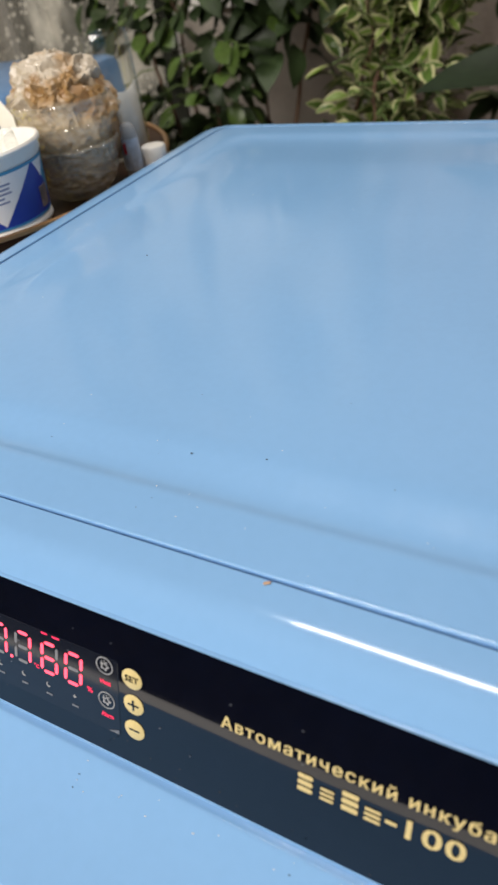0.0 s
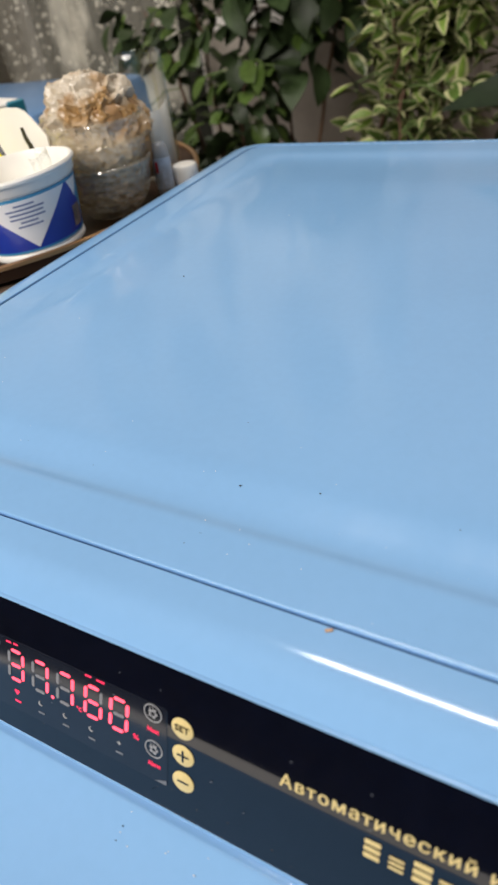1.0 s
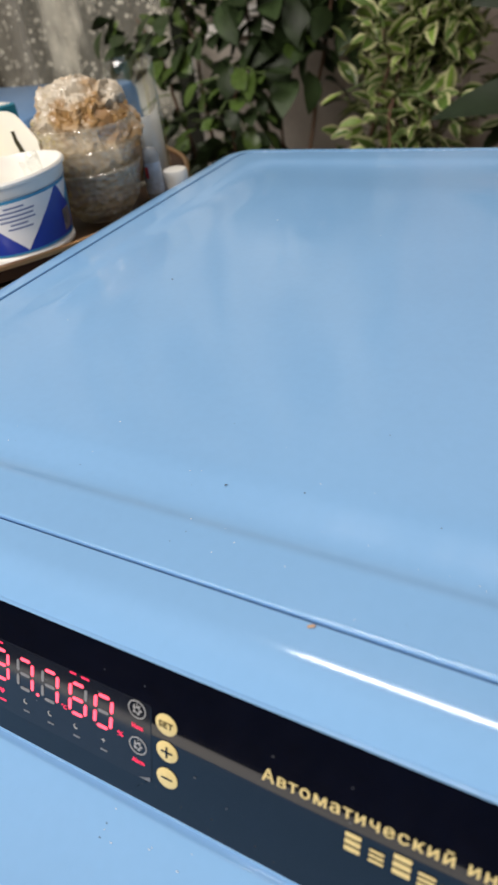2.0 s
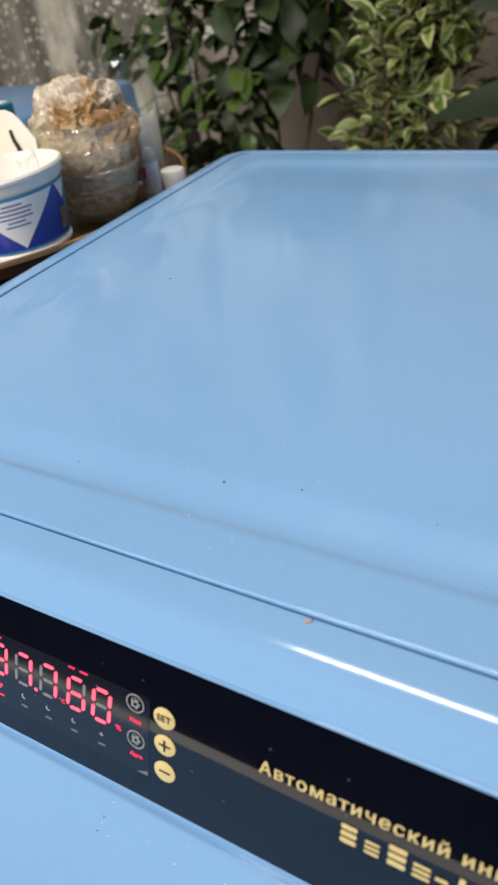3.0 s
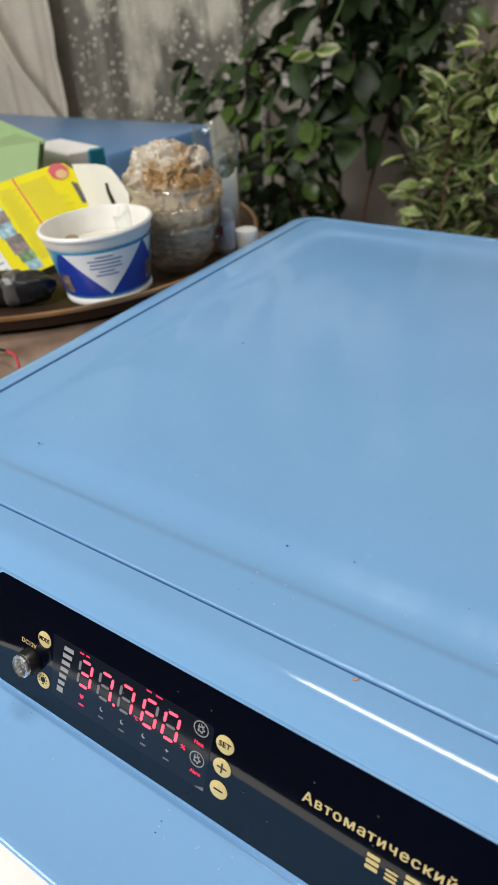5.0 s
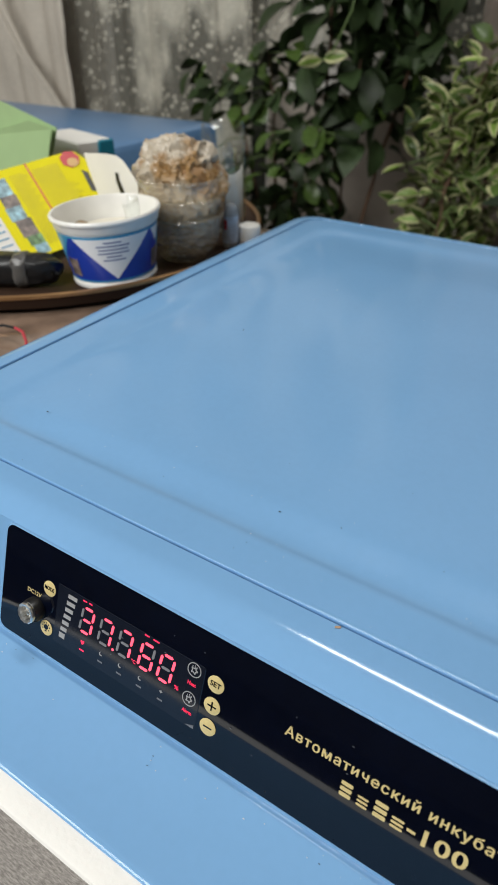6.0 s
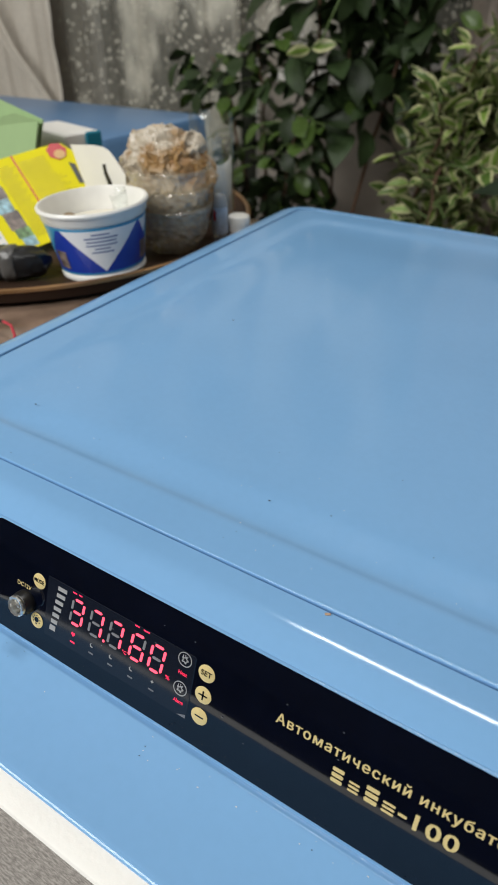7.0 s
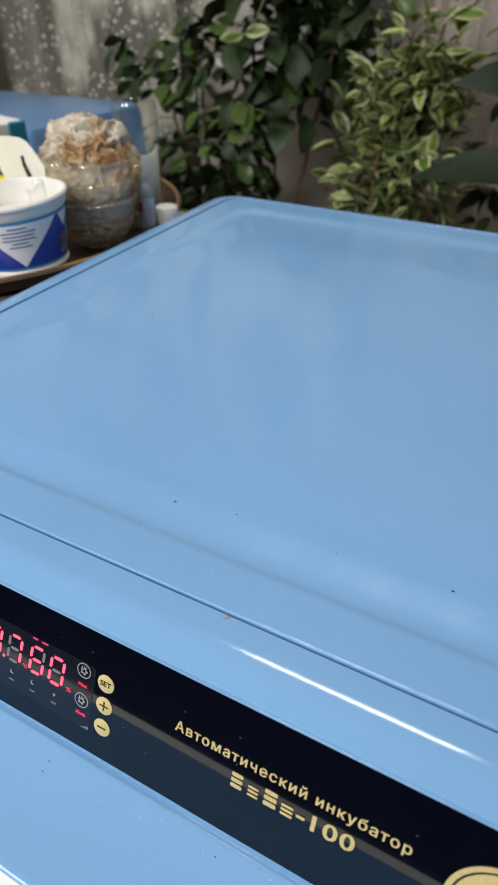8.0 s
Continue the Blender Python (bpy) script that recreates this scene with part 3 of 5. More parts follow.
    part("bulb_icon", flat(0.1427, 0.0225, 0.0011, 0.0005, z=BH), BLACK, b2, "", False)
    b3 = button(0.2315, 0.0003)
    words("SET", 0.2315, 0.0013, 0.003, BLACK, b3, "lettering", 0.015, "MID", z=BH, width=0.0049, height=0.0023)
    b4 = button(0.2317, 0.0100)
    part("plus_sign", flat(0.2317, 0.0100, 0.0040, 0.0006, z=BH), BLACK, b4, "", False)
    part("plus_sign", flat(0.2317, 0.0100, 0.0006, 0.0040, z=BH + 0.00005), BLACK, b4, "", False)
    b5 = button(0.2317, 0.0199)
    part("minus_sign", flat(0.2317, 0.0199, 0.0038, 0.0006, z=BH), BLACK, b5, "", False)
    words("DC12V", 0.1290, 0.0082, 0.002, GOLD, panel, "lettering", 0.01, "LEFT", width=0.0088, height=0.0021)
    words("Heat", 0.2213, 0.0065, 0.002, RED_TEXT, glass, "lettering", 0.01, "MID", width=0.0040, height=0.0017)
    words("Alarm", 0.2213, 0.0195, 0.002, RED_TEXT, glass, "lettering", 0.01, "MID", width=0.0046, height=0.0017)
    words("°C", 0.1925, 0.0122, 0.002, RED_TEXT, glass, "lettering", 0.01, "MID", width=0.0022, height=0.0016)
    words("%", 0.2148, 0.0122, 0.002, RED_TEXT, glass, "lettering", 0.01, "MID", width=0.0022, height=0.0018)
    words("Автоматический инкубатор", 0.2622, 0.0035, 0.004, GOLD, panel, "lettering", 0.0, "LEFT", spacing=1.18, width=0.0837, height=0.0043, heavy=0.00012)
    # model lettering: plain bars of its size, and the number
    for x0, x1, v0, v1 in ((0.2856, 0.2905, 0.0073, 0.0141), (0.2920, 0.2966, 0.0092, 0.0141), (0.2980, 0.3032, 0.0070, 0.0142), (0.3042, 0.3092, 0.0091, 0.0142)):
        step = (v1 - v0) / 3
        for k in range(3):
            bm = plate(x0 + 0.0003, x1 - 0.0003, v0 + step * k + 0.00035, v0 + step * (k + 1) - 0.00035, H, H + 0.00012, 0.0005)
            pan("model_letter", bm, GOLD, "cream-gold bar of the model lettering")
    pan("model_letter", flat(0.3115, 0.0113, 0.0030, 0.0011), GOLD)
    words("100", 0.3155, 0.0140, 0.006, GOLD, panel, "lettering", 0.0, "LEFT", spacing=1.12, width=0.0142, height=0.0066, heavy=0.00022)
    # round emblem
    emblem = pan("emblem", lathe([(0.0, 0.0), (0.0168, 0.0), (0.0168, 0.0002), (0.0, 0.0002)], (0.3735, -0.0085, H - 0.0001), 64), GOLD, "round gold emblem with plain dark strokes", False)
    ring_mark(0.3735, 0.0085, 0.0152, 0.0007, BLACK_PLASTIC, emblem, "emblem_ring")
    for k in range(9):
        a = radians(14 + 19 * k)
        for j in range(4):
            q, side_turn = 0.0035 + 0.0024 * j, 0.5 * (-1) ** j
            cx, cy = 0.3735 + q * math.cos(a), -0.0100 + q * math.sin(a)
            bm = bmesh.new()
            d, w = Vector((math.cos(a + side_turn), math.sin(a + side_turn))), Vector((-math.sin(a + side_turn), math.cos(a + side_turn)))
            pts = [Vector((cx, cy)) + d * p + w * t for p, t in ((-0.0017, 0), (-0.0004, -0.00055), (0.0017, 0), (-0.0004, 0.00055))]
            rings(bm, [[(p.x, p.y, H + z) for p in pts] for z in (0.0, 0.0002)], cap_last=True)
            part("emblem_stroke", bm, BLACK_PLASTIC, emblem, "", False)
    # power socket
    jack = pan("power_socket", lathe([(0.0056, 0.0), (0.0056, 0.0030), (0.0050, 0.0050), (0.0047, 0.0052), (0.0044, 0.0040)], (0.1352, -0.0148, 0.0), 32), BLACK_PLASTIC, "black round power socket", True)
    part("contact_ring", lathe([(0.0048, 0.0044), (0.0049, 0.0062), (0.0044, 0.0068), (0.0036, 0.0066), (0.0032, 0.0056), (0.0031, 0.0018), (0.0, 0.0018)], (0.1352, -0.0148, 0.0), 48, wobble=lambda a, z: 1 + (0.03 * math.cos(12 * a) if z > 0.005 else 0)), CHROME, jack, "chrome ring")
    part("contact_pin", lathe([(0.0011, 0.0018), (0.0011, 0.0052), (0.0, 0.0057)], (0.1352, -0.0148, 0.0), 12), CHROME, jack, "chrome pin")
    # scratches and lint on the film
    rnd = random.Random(4)
    for _ in range(16):
        x, v = rnd.uniform(0.17, 0.40), rnd.uniform(-0.015, 0.032)
        pan("lint", flat(x, v, rnd.uniform(0.0002, 0.0009), 0.0002, rnd.uniform(-1, 1)), DIM_PRINT)
    return inc


incubator()

# crumbs and specks lying on the lid
thing("crumb", box(bmesh.new(), -0.0011, -0.0005, 0, 0.0011, 0.0005, 0.0006, 0.0002, 1, Matrix.Translation((0.2655, -0.0022, 1.0)) @ Matrix.Rotation(0.5, 4, "Z")), CRUMB, "small brown crumb lying in the lid seam", "crumb")
thing("crumb", box(bmesh.new(), -0.0016, -0.0006, 0, 0.0016, 0.0006, 0.0007, 0.0003, 1, Matrix.Translation((0.3740, -0.0012, 1.0)) @ Matrix.Rotation(0.1, 4, "Z")), CRUMB, "small brown crumb lying in the lid seam", "crumb")


def lid_height(y):
    return 1.0 + 0.0009 * min(1, max(0, (y - 0.034) / 0.014)) - (0.0007 if 0.023 < y < 0.034 else 0)


bm_dark, bm_light = bmesh.new(), bmesh.new()
rnd = random.Random(11)
for x, y, s in ((0.064, 0.043, 0.0006), (0.2150, 0.041, 0.0004), (0.0960, 0.192, 0.0005), (0.2430, 0.046, 0.0003), (0.3340, 0.047, 0.0005)):
    box(bm_dark, x - s, y - s * 0.7, lid_height(y), x + s, y + s * 0.7, lid_height(y) + s * 0.7, s * 0.3, 1)
for _ in range(70):
    x = rnd.uniform(0.04, 0.40)
    y = abs(rnd.gauss(0.0, 0.045)) if rnd.random() < 0.75 else rnd.uniform(0.02, 0.3)
    s = rnd.uniform(0.00006, 0.00016)
    z = lid_height(y)
    box(bm_light if rnd.random() < 0.78 else bm_dark, x - s, y - s * 0.7, z, x + s * rnd.uniform(1, 2.5), y + s * 0.7, z + s)
for _ in range(34):
    x, y, s = rnd.uniform(0.11, 0.37), -0.048 - abs(rnd.gauss(0, 0.006)), rnd.uniform(0.00008, 0.0002)
    z = 0.94235 - max(0.0, -0.0483 - y) * 0.060
    box(bm_light if rnd.random() < 0.7 else bm_dark, x - s, y - s * 0.6, z, x + s * rnd.uniform(1, 3), y + s * 0.6, z + s)
thing("dust_specks", bm_light, DUST, "pale dust specks scattered over the blue lid", "dust", kind="stuff", smooth=False)
thing("dirt_specks", bm_dark, DIRT, "tiny dark dirt specks on the blue lid", "dirt", kind="stuff", smooth=False)

# ---------------------------------------------------------------- chest with tray and clutter
CZ = 0.971
FILM = material("clear_film_over_wood", (0.27, 0.185, 0.135), 0.16, vary=0.3, scale=26, bump=1.0, bump_scale=24, stain=0.4, stain_scale=14, coat=1.0)
chest = thing("low_chest", new_box(-1.12, 0.02, TZ, -0.036, 0.498, CZ - 0.0015, 0.004), BROWN_WOOD, "low brown wooden chest standing on the table", "chest")
bm = bmesh.new()
N = 46
rows = []
for j in range(N + 1):
    rows.append([(-1.12 + 1.083 * i / N, 0.021 + 0.476 * j / N, CZ + 0.0016 * noise.noise((i * 0.42, j * 0.3, 0.3)) + 0.0010 * noise.noise((i * 1.1, j * 0.9, 4))) for i in range(N + 1)])
rings(bm, rows, closed=False)
film = thing("plastic_film", bm, FILM, "wrinkled clear film spread over the brown chest", "film")
film.modifiers.new("thick", "SOLIDIFY").thickness = 0.0012

TRAY_BROWN = material("brown_lacquer", (0.050, 0.030, 0.021), 0.45, spec=0.03, vary=0.12, scale=20, stain=0.2)
TRAY_GOLD = material("gilt_rim", (0.42, 0.24, 0.11), 0.3, metal=0.7, vary=0.08)
TC = (-0.260, 0.343)
tray = tagged(empty("round_tray", (*TC, CZ + 0.002)), "round brown lacquered tray with a gilt rim on the chest", "tray")
part("tray_dish", lathe([(0.0, 0.0), (0.218, 0.0), (0.228, 0.003), (0.2315, 0.0125), (0.2290, 0.0135), (0.217, 0.011), (0.207, 0.0095), (0.0, 0.0095)], (0, 0, 0), 96), TRAY_BROWN, tray)
part("tray_rim", lathe([(0.2306, 0.0120), (0.2330, 0.0130), (0.2330, 0.0155), (0.2306, 0.0165), (0.2282, 0.0155), (0.2282, 0.0130), (0.2306, 0.0120)], (0, 0, 0), 96), TRAY_GOLD, tray, "gilt rolled rim")
FZ = CZ + 0.002 + 0.0097  # tray floor

# --- sour-cream tub
WHITE_PLASTIC = material("white_plastic", (0.87, 0.86, 0.82), 0.32, vary=0.03, stain=0.05, stain_scale=30)
CARD_WHITE = material("white_card", (0.88, 0.86, 0.81), 0.5, vary=0.03)


def thin_clear(name, tint=(0.97, 0.98, 0.98), gloss=0.05, milky=0.0, milk=(0.8, 0.8, 0.8), cuts=0.0):
    """Clear plastic or pressed glass: it lets light through but for its gloss and a milky share; cuts: depth of pressed facets."""
    m = bpy.data.materials.new(name)
    m.use_nodes = True
    n, l = m.node_tree.nodes, m.node_tree.links
    n.remove(n["Principled BSDF"])
    see, shine, rim, mx = n.new("ShaderNodeBsdfTransparent"), n.new("ShaderNodeBsdfGlossy"), n.new("ShaderNodeLayerWeight"), n.new("ShaderNodeMixShader")
    see.inputs[0].default_value = (*tint, 1)
    shine.inputs["Color"].default_value, shine.inputs["Roughness"].default_value = (0.97, 0.97, 0.95, 1), 0.08
    curve, amount = n.new("ShaderNodeMath"), n.new("ShaderNodeMath")
    curve.operation, amount.operation = "POWER", "MULTIPLY_ADD"
    curve.inputs[1].default_value, amount.inputs[1].default_value, amount.inputs[2].default_value = 3.0, 0.45, gloss
    l.new(rim.outputs["Facing"], curve.inputs[0])
    l.new(curve.outputs[0], amount.inputs[0])
    l.new(amount.outputs[0], mx.inputs[0])
    body = see
    if milky:
        soft_part, body = n.new("ShaderNodeBsdfDiffuse"), n.new("ShaderNodeMixShader")
        soft_part.inputs[0].default_value = (*milk, 1)
        body.inputs[0].default_value = milky
        l.new(see.outputs[0], body.inputs[1])
        l.new(soft_part.outputs[0], body.inputs[2])
    if cuts:
        co, cell, bp = n.new("ShaderNodeTexCoord"), n.new("ShaderNodeTexVoronoi"), n.new("ShaderNodeBump")
        cell.inputs["Scale"].default_value, bp.inputs["Strength"].default_value, bp.inputs["Distance"].default_value = 190, 1.0, cuts
        l.new(co.outputs["Object"], cell.inputs["Vector"])
        l.new(cell.outputs["Distance"], bp.inputs["Height"])
        for node in (shine, rim) + ((soft_part,) if milky else ()):
            l.new(bp.outputs[0], node.inputs["Normal"])
    l.new(body.outputs[0], mx.inputs[1])
    l.new(shine.outputs[0], mx.inputs[2])
    l.new(mx.outputs[0], n["Material Output"].inputs["Surface"])
    return m


GLASS_THIN = thin_clear("thin_clear_plastic")
LABEL_BLUE = material("blue_label", (0.015, 0.045, 0.36), 0.3, vary=0.06)
LABEL_WHITE = material("white_label", (0.82, 0.83, 0.85), 0.35, vary=0.05)
LABEL_CYAN = material("cyan_label", (0.05, 0.28, 0.50), 0.3, vary=0.06)
LABEL_TEXT = material("blue_grey_print", (0.16, 0.20, 0.36), 0.4)
PICTURE_MIX = material("printed_picture", (0.22, 0.17, 0.15), 0.4, vary=0.6, scale=160, stain=0.5, stain_scale=90)
RESIDUE = material("brown_residue", (0.30, 0.22, 0.13), 0.6, vary=0.2, scale=80)


def tub():
    c = (-0.0885, 0.2570, FZ)
    h = 1.042 - FZ
    t = tagged(empty("plastic_tub", c), "empty white plastic dairy tub with blue label on the tray", "tub")
    t.rotation_mode = "AXIS_ANGLE"
    t.rotation_axis_angle = (radians(-3.2), -0.71, 0.71, 0.0)
    t.scale = (0.975, 0.975, 1.0)
    t.location = (c[0] + 0.002, c[1] + 0.0010, c[2] + 0.0018)
    r_at = lambda z: 0.0365 + (0.0464 - 0.0365) * z / h  # noqa: E731
    part("tub_body", lathe([(0.0, 0.002), (0.031, 0.002), (0.033, 0.0), (0.0376, 0.0004), (0.0385, 0.0018), (0.0384, 0.0042), (0.0374, 0.0056), (r_at(0.0060), 0.0060), (r_at(h * 0.80), h * 0.80), (0.0452, h * 0.815), (0.0462, h * 0.835), (0.0466, h * 0.92), (0.0474, h * 0.935),
                             (0.0486, h * 0.945), (0.0490, h * 0.975), (0.0480, h), (0.0462, h), (0.0450, h * 0.95), (0.0430, h * 0.75), (0.0350, 0.004), (0.0, 0.004)], (0, 0, 0), 72), WHITE_PLASTIC, t)

    def wrap(name, a0, a1, edge_lo, edge_hi, mat, lift, parent=t, n=28, label=""):
        """A strip of print that follows the wall between two heights given as functions of 0..1."""
        bm = bmesh.new()
        loops = [[], [], [], []]
        for i in range(n + 1):
            f = i / n
            a = radians(a0 + (a1 - a0) * f)
            for k, (z, d) in enumerate(((edge_lo(f), 0), (edge_lo(f), lift), (edge_hi(f), lift), (edge_hi(f), 0))):
                r = r_at(z) + d
                loops[k].append((r * math.cos(a), r * math.sin(a), z))
        rings(bm, loops, closed=False)
        bmesh.ops.remove_doubles(bm, verts=bm.verts, dist=1e-7)
        return part(name, bm, mat, parent, label)

    lo, hi = 0.0075, h * 0.795
    F = -42  # the side that faces the room
    wrap("label", F - 178, F + 178, lambda f: lo, lambda f: hi, LABEL_BLUE, 0.0003, n=90, label="deep blue printed label")
    wrap("label_band", F - 178, F + 178, lambda f: hi - 0.0022, lambda f: hi, LABEL_CYAN, 0.0005, n=90)
    wrap("label_band", F - 178, F + 178, lambda f: lo - 0.0008, lambda f: lo + 0.0008, LABEL_CYAN, 0.0005, n=90)
    for off, w, mat in ((0, 47, LABEL_WHITE), (84, 30, LABEL_CYAN), (-84, 30, LABEL_CYAN), (64, 12, LABEL_WHITE)):
        depth = 1.0 if off == 0 else (0.85 if w == 30 else 0.36)
        wrap("label_triangle", F + off - w, F + off + w, lambda f, d=depth: hi - 0.0022 - (hi - lo - 0.004) * d * (1 - abs(2 * f - 1)), lambda f: hi - 0.0022, mat, 0.0006 if off == 0 else 0.00045, n=32)
    for off in (-58, 62):
        wrap("picture", F + off - 9, F + off + 9, lambda f: lo + 0.004, lambda f: lo + 0.019, PICTURE_MIX, 0.0008, n=10, label="small printed picture")
    for k, (w, v) in enumerate(((10, 0.0055), (19, 0.0085), (17, 0.0115), (18, 0.0145), (9, 0.0175), (13, 0.0205))):
        if w < 47 * (1 - (v + 0.002) / (hi - lo)):
            wrap("print_line", F - w, F + w, lambda f, v=v: hi - v - 0.0006, lambda f, v=v: hi - v + 0.0006, LABEL_TEXT, 0.0008, n=10)
    # clear film standing in the tub, and what was left inside
    bm = bmesh.new()
    rows = []
    for j in range(7):
        rows.append([(0.006 + 0.016 * math.cos(radians(a)) + 0.0012 * math.sin(j * 2 + a), 0.010 + 0.022 * math.sin(radians(a)), h * 0.50 + h * 0.56 * j / 6 + 0.001 * math.sin(a * 0.3)) for a in range(-20, 130, 15)])
    rings(bm, rows, closed=False)
    ob = part("film_rest", bm, GLASS_THIN, t, "rest of a clear film")
    ob.modifiers.new("thick", "SOLIDIFY").thickness = 0.0005
    part("contents", lathe([(0.0, 0.0), (0.0405, 0.0), (0.0405, 0.0008), (0.030, 0.0016), (0.012, 0.0010), (0.0, 0.0014)], (0, 0, h * 0.66), 40, wobble=lambda a, z: 1 + 0.01 * math.sin(3 * a)), material("dried_cream", (0.80, 0.75, 0.63), 0.5, vary=0.08, stain=0.12, stain_scale=40), t, "pale dry contents")
    part("residue", lathe([(0.0, 0.0), (0.0055, 0.0), (0.0050, 0.003), (0.002, 0.0046), (0.0, 0.0046)], (-0.029, -0.004, h * 0.70), 20, wobble=lambda a, z: 1 + 0.2 * math.sin(2 * a + 1)), RESIDUE, t, "brown lump")
    return t


tub()

# --- stacked glass bowls
GLASS = thin_clear("pressed_glass", (0.955, 0.925, 0.865), 0.08, 0.15, (0.88, 0.80, 0.66), 0.0026)


def bowl(at, scale=1.0):
    flute = lambda a, z: 1 + (0.085 * abs(math.sin(8 * a + 110 * z)) + 0.070 * abs(math.sin(8 * a - 110 * z)) - 0.07 if 0.005 < z < 0.0245 else 0.0)  # noqa: E731
    prof = [(0.0, 0.004), (0.016, 0.004), (0.0175, 0.0), (0.021, 0.0), (0.0235, 0.004), (0.0252, 0.006), (0.0272, 0.009), (0.0288, 0.012), (0.0303, 0.015), (0.0316, 0.018), (0.0326, 0.021), (0.0334, 0.0242), (0.0346, 0.0252), (0.0350, 0.0262), (0.0348, 0.0275), (0.0358, 0.031), (0.0368, 0.035), (0.0378, 0.0385), (0.0388, 0.0398),
            (0.0378, 0.0415), (0.0366, 0.0405), (0.0345, 0.036), (0.0322, 0.028), (0.0295, 0.020), (0.0250, 0.013), (0.016, 0.0075), (0.0, 0.0065)]
    return lathe([(r * scale, z * scale) for r, z in prof], at, 176, wobble=flute)


BC = (-0.0715, 0.3385)
for k in range(3):
    thing("glass_bowl", bowl((BC[0] - 0.001 * k, BC[1] + 0.001 * k, FZ + 0.0160 * k), 1.03), GLASS, "clear pressed-glass dessert bowl in a stack on the tray", "bowl", "stacked glass bowls")

# --- crumpled bag on the bowls
BREAD = material("brown_crust", (0.33, 0.19, 0.085), 0.55, vary=0.2, scale=50, bump=0.5, bump_scale=120, stain=0.3, stain_scale=30, coat=0.4)
BAG = material("translucent_bag", (0.62, 0.56, 0.46), 0.36, vary=0.2, scale=70, bump=0.7, bump_scale=130, stain=0.3, stain_scale=30, coat=0.2)
bgn, bgl = BAG.node_tree.nodes, BAG.node_tree.links
bgt, bgr, bgm, bgc = bgn.new("ShaderNodeTexNoise"), bgn.new("ShaderNodeMapRange"), bgn.new("ShaderNodeMix"), bgn.new("ShaderNodeTexCoord")
bgt.inputs["Scale"].default_value, bgt.inputs["Detail"].default_value = 30, 3
bgl.new(bgc.outputs["Object"], bgt.inputs["Vector"])
bgr.inputs[1].default_value, bgr.inputs[2].default_value = 0.47, 0.60
bgl.new(bgt.outputs[0], bgr.inputs[0])
bgm.data_type = "RGBA"
bgm.inputs[6].default_value, bgm.inputs[7].default_value = (0.66, 0.58, 0.46, 1), (0.42, 0.25, 0.10, 1)
bgl.new(bgr.outputs[0], bgm.inputs[0])
bgl.new(bgm.outputs[2], bgn["Principled BSDF"].inputs["Base Color"])
bgn["Principled BSDF"].inputs["Transmission Weight"].default_value = 0.2

bag_at = Vector((-0.0925, 0.3630, FZ + 0.0645))
bag = tagged(empty("crumpled_bag", bag_at), "crumpled translucent bag with brown crusts, stuffed into the top bowl", "bag")
bm = bmesh.new()
bmesh.ops.create_icosphere(bm, subdivisions=6, radius=1.0)
ridge = lambda q: 1 - abs(noise.noise(q)) * 2  # noqa: E731
for v in bm.verts:
    d = v.co.normalized()
    e = d + 0.22 * Vector((noise.noise(d * 3), noise.noise(d * 3 + Vector((5, 0, 0))), noise.noise(d * 3 + Vector((0, 5, 0)))))
    k = 0.86 + 0.16 * noise.noise(d * 1.9 + Vector((0.4, 0.1, 0.7))) + 0.13 * ridge(Vector((e.x * 2.6, e.y * 2.6, e.z * 1.7))) + 0.075 * ridge(Vector((e.x * 6.5, e.y * 5.5, e.z * 3.2)) + Vector((7, 2, 1))) + 0.035 * ridge(e * 15)
    low = max(0.0, -d.z)
    v.co = Vector((d.x * 0.045 * k * (1 - 0.35 * low), d.y * 0.041 * k * (1 - 0.35 * low), max(-0.030, d.z * 0.037 * k)))
    v.co.xy += Vector((0.015, -0.025)) * min(1.0, low * 1.8)
bmesh.ops.transform(bm, matrix=Matrix.Rotation(0.25, 4, "Z"), verts=bm.verts)
part("bag_skin", bm, BAG, bag)
for at, size, sd in (((-0.031, 0.0, 0.002), (0.019, 0.018, 0.015), 1), ((0.006, -0.006, 0.012), (0.022, 0.024, 0.016), 2), ((0.031, 0.010, -0.018), (0.013, 0.014, 0.032), 3), ((0.024, -0.012, 0.006), (0.015, 0.016, 0.014), 4)):
    bm = bmesh.new()
    bmesh.ops.create_icosphere(bm, subdivisions=4, radius=1.0)
    for v in bm.verts:
        k = 1 + 0.16 * noise.noise(v.co * 1.6 + Vector((sd, 0, 0))) + 0.07 * ridge(v.co * 4 + Vector((0, sd, 0)))
        v.co = Vector(at) + Vector([c * q * k for c, q in zip(v.co, size)])
    part("crust", bm, BREAD, bag, "brown crust under the film")

# --- tall clear plastic glass and white cap
glass_cup = tagged(empty("clear_tumbler", (-0.0920, 0.4380, FZ)), "tall clear plastic tumbler with ribbed top behind the bowls", "tumbler")
knobs = lambda a, z: 1 + (0.07 * max(0.0, math.cos(9 * a)) * math.sin(math.pi * (z - 0.082) / 0.018) if 0.082 < z < 0.100 else 0.0)  # noqa: E731
part("tumbler_wall", lathe([(0.0, 0.0015), (0.0222, 0.0015), (0.0232, 0.0), (0.0238, 0.003), (0.0232, 0.05), (0.0226, 0.082), (0.0226, 0.086), (0.0226, 0.090), (0.0226, 0.094), (0.0225, 0.098), (0.0222, 0.102), (0.0208, 0.1055), (0.0202, 0.1050), (0.0214, 0.100), (0.0218, 0.082), (0.0224, 0.05), (0.0228, 0.004), (0.0, 0.003)], (0, 0, 0), 90, wobble=knobs), GLASS_THIN, glass_cup)
bm = bmesh.new()
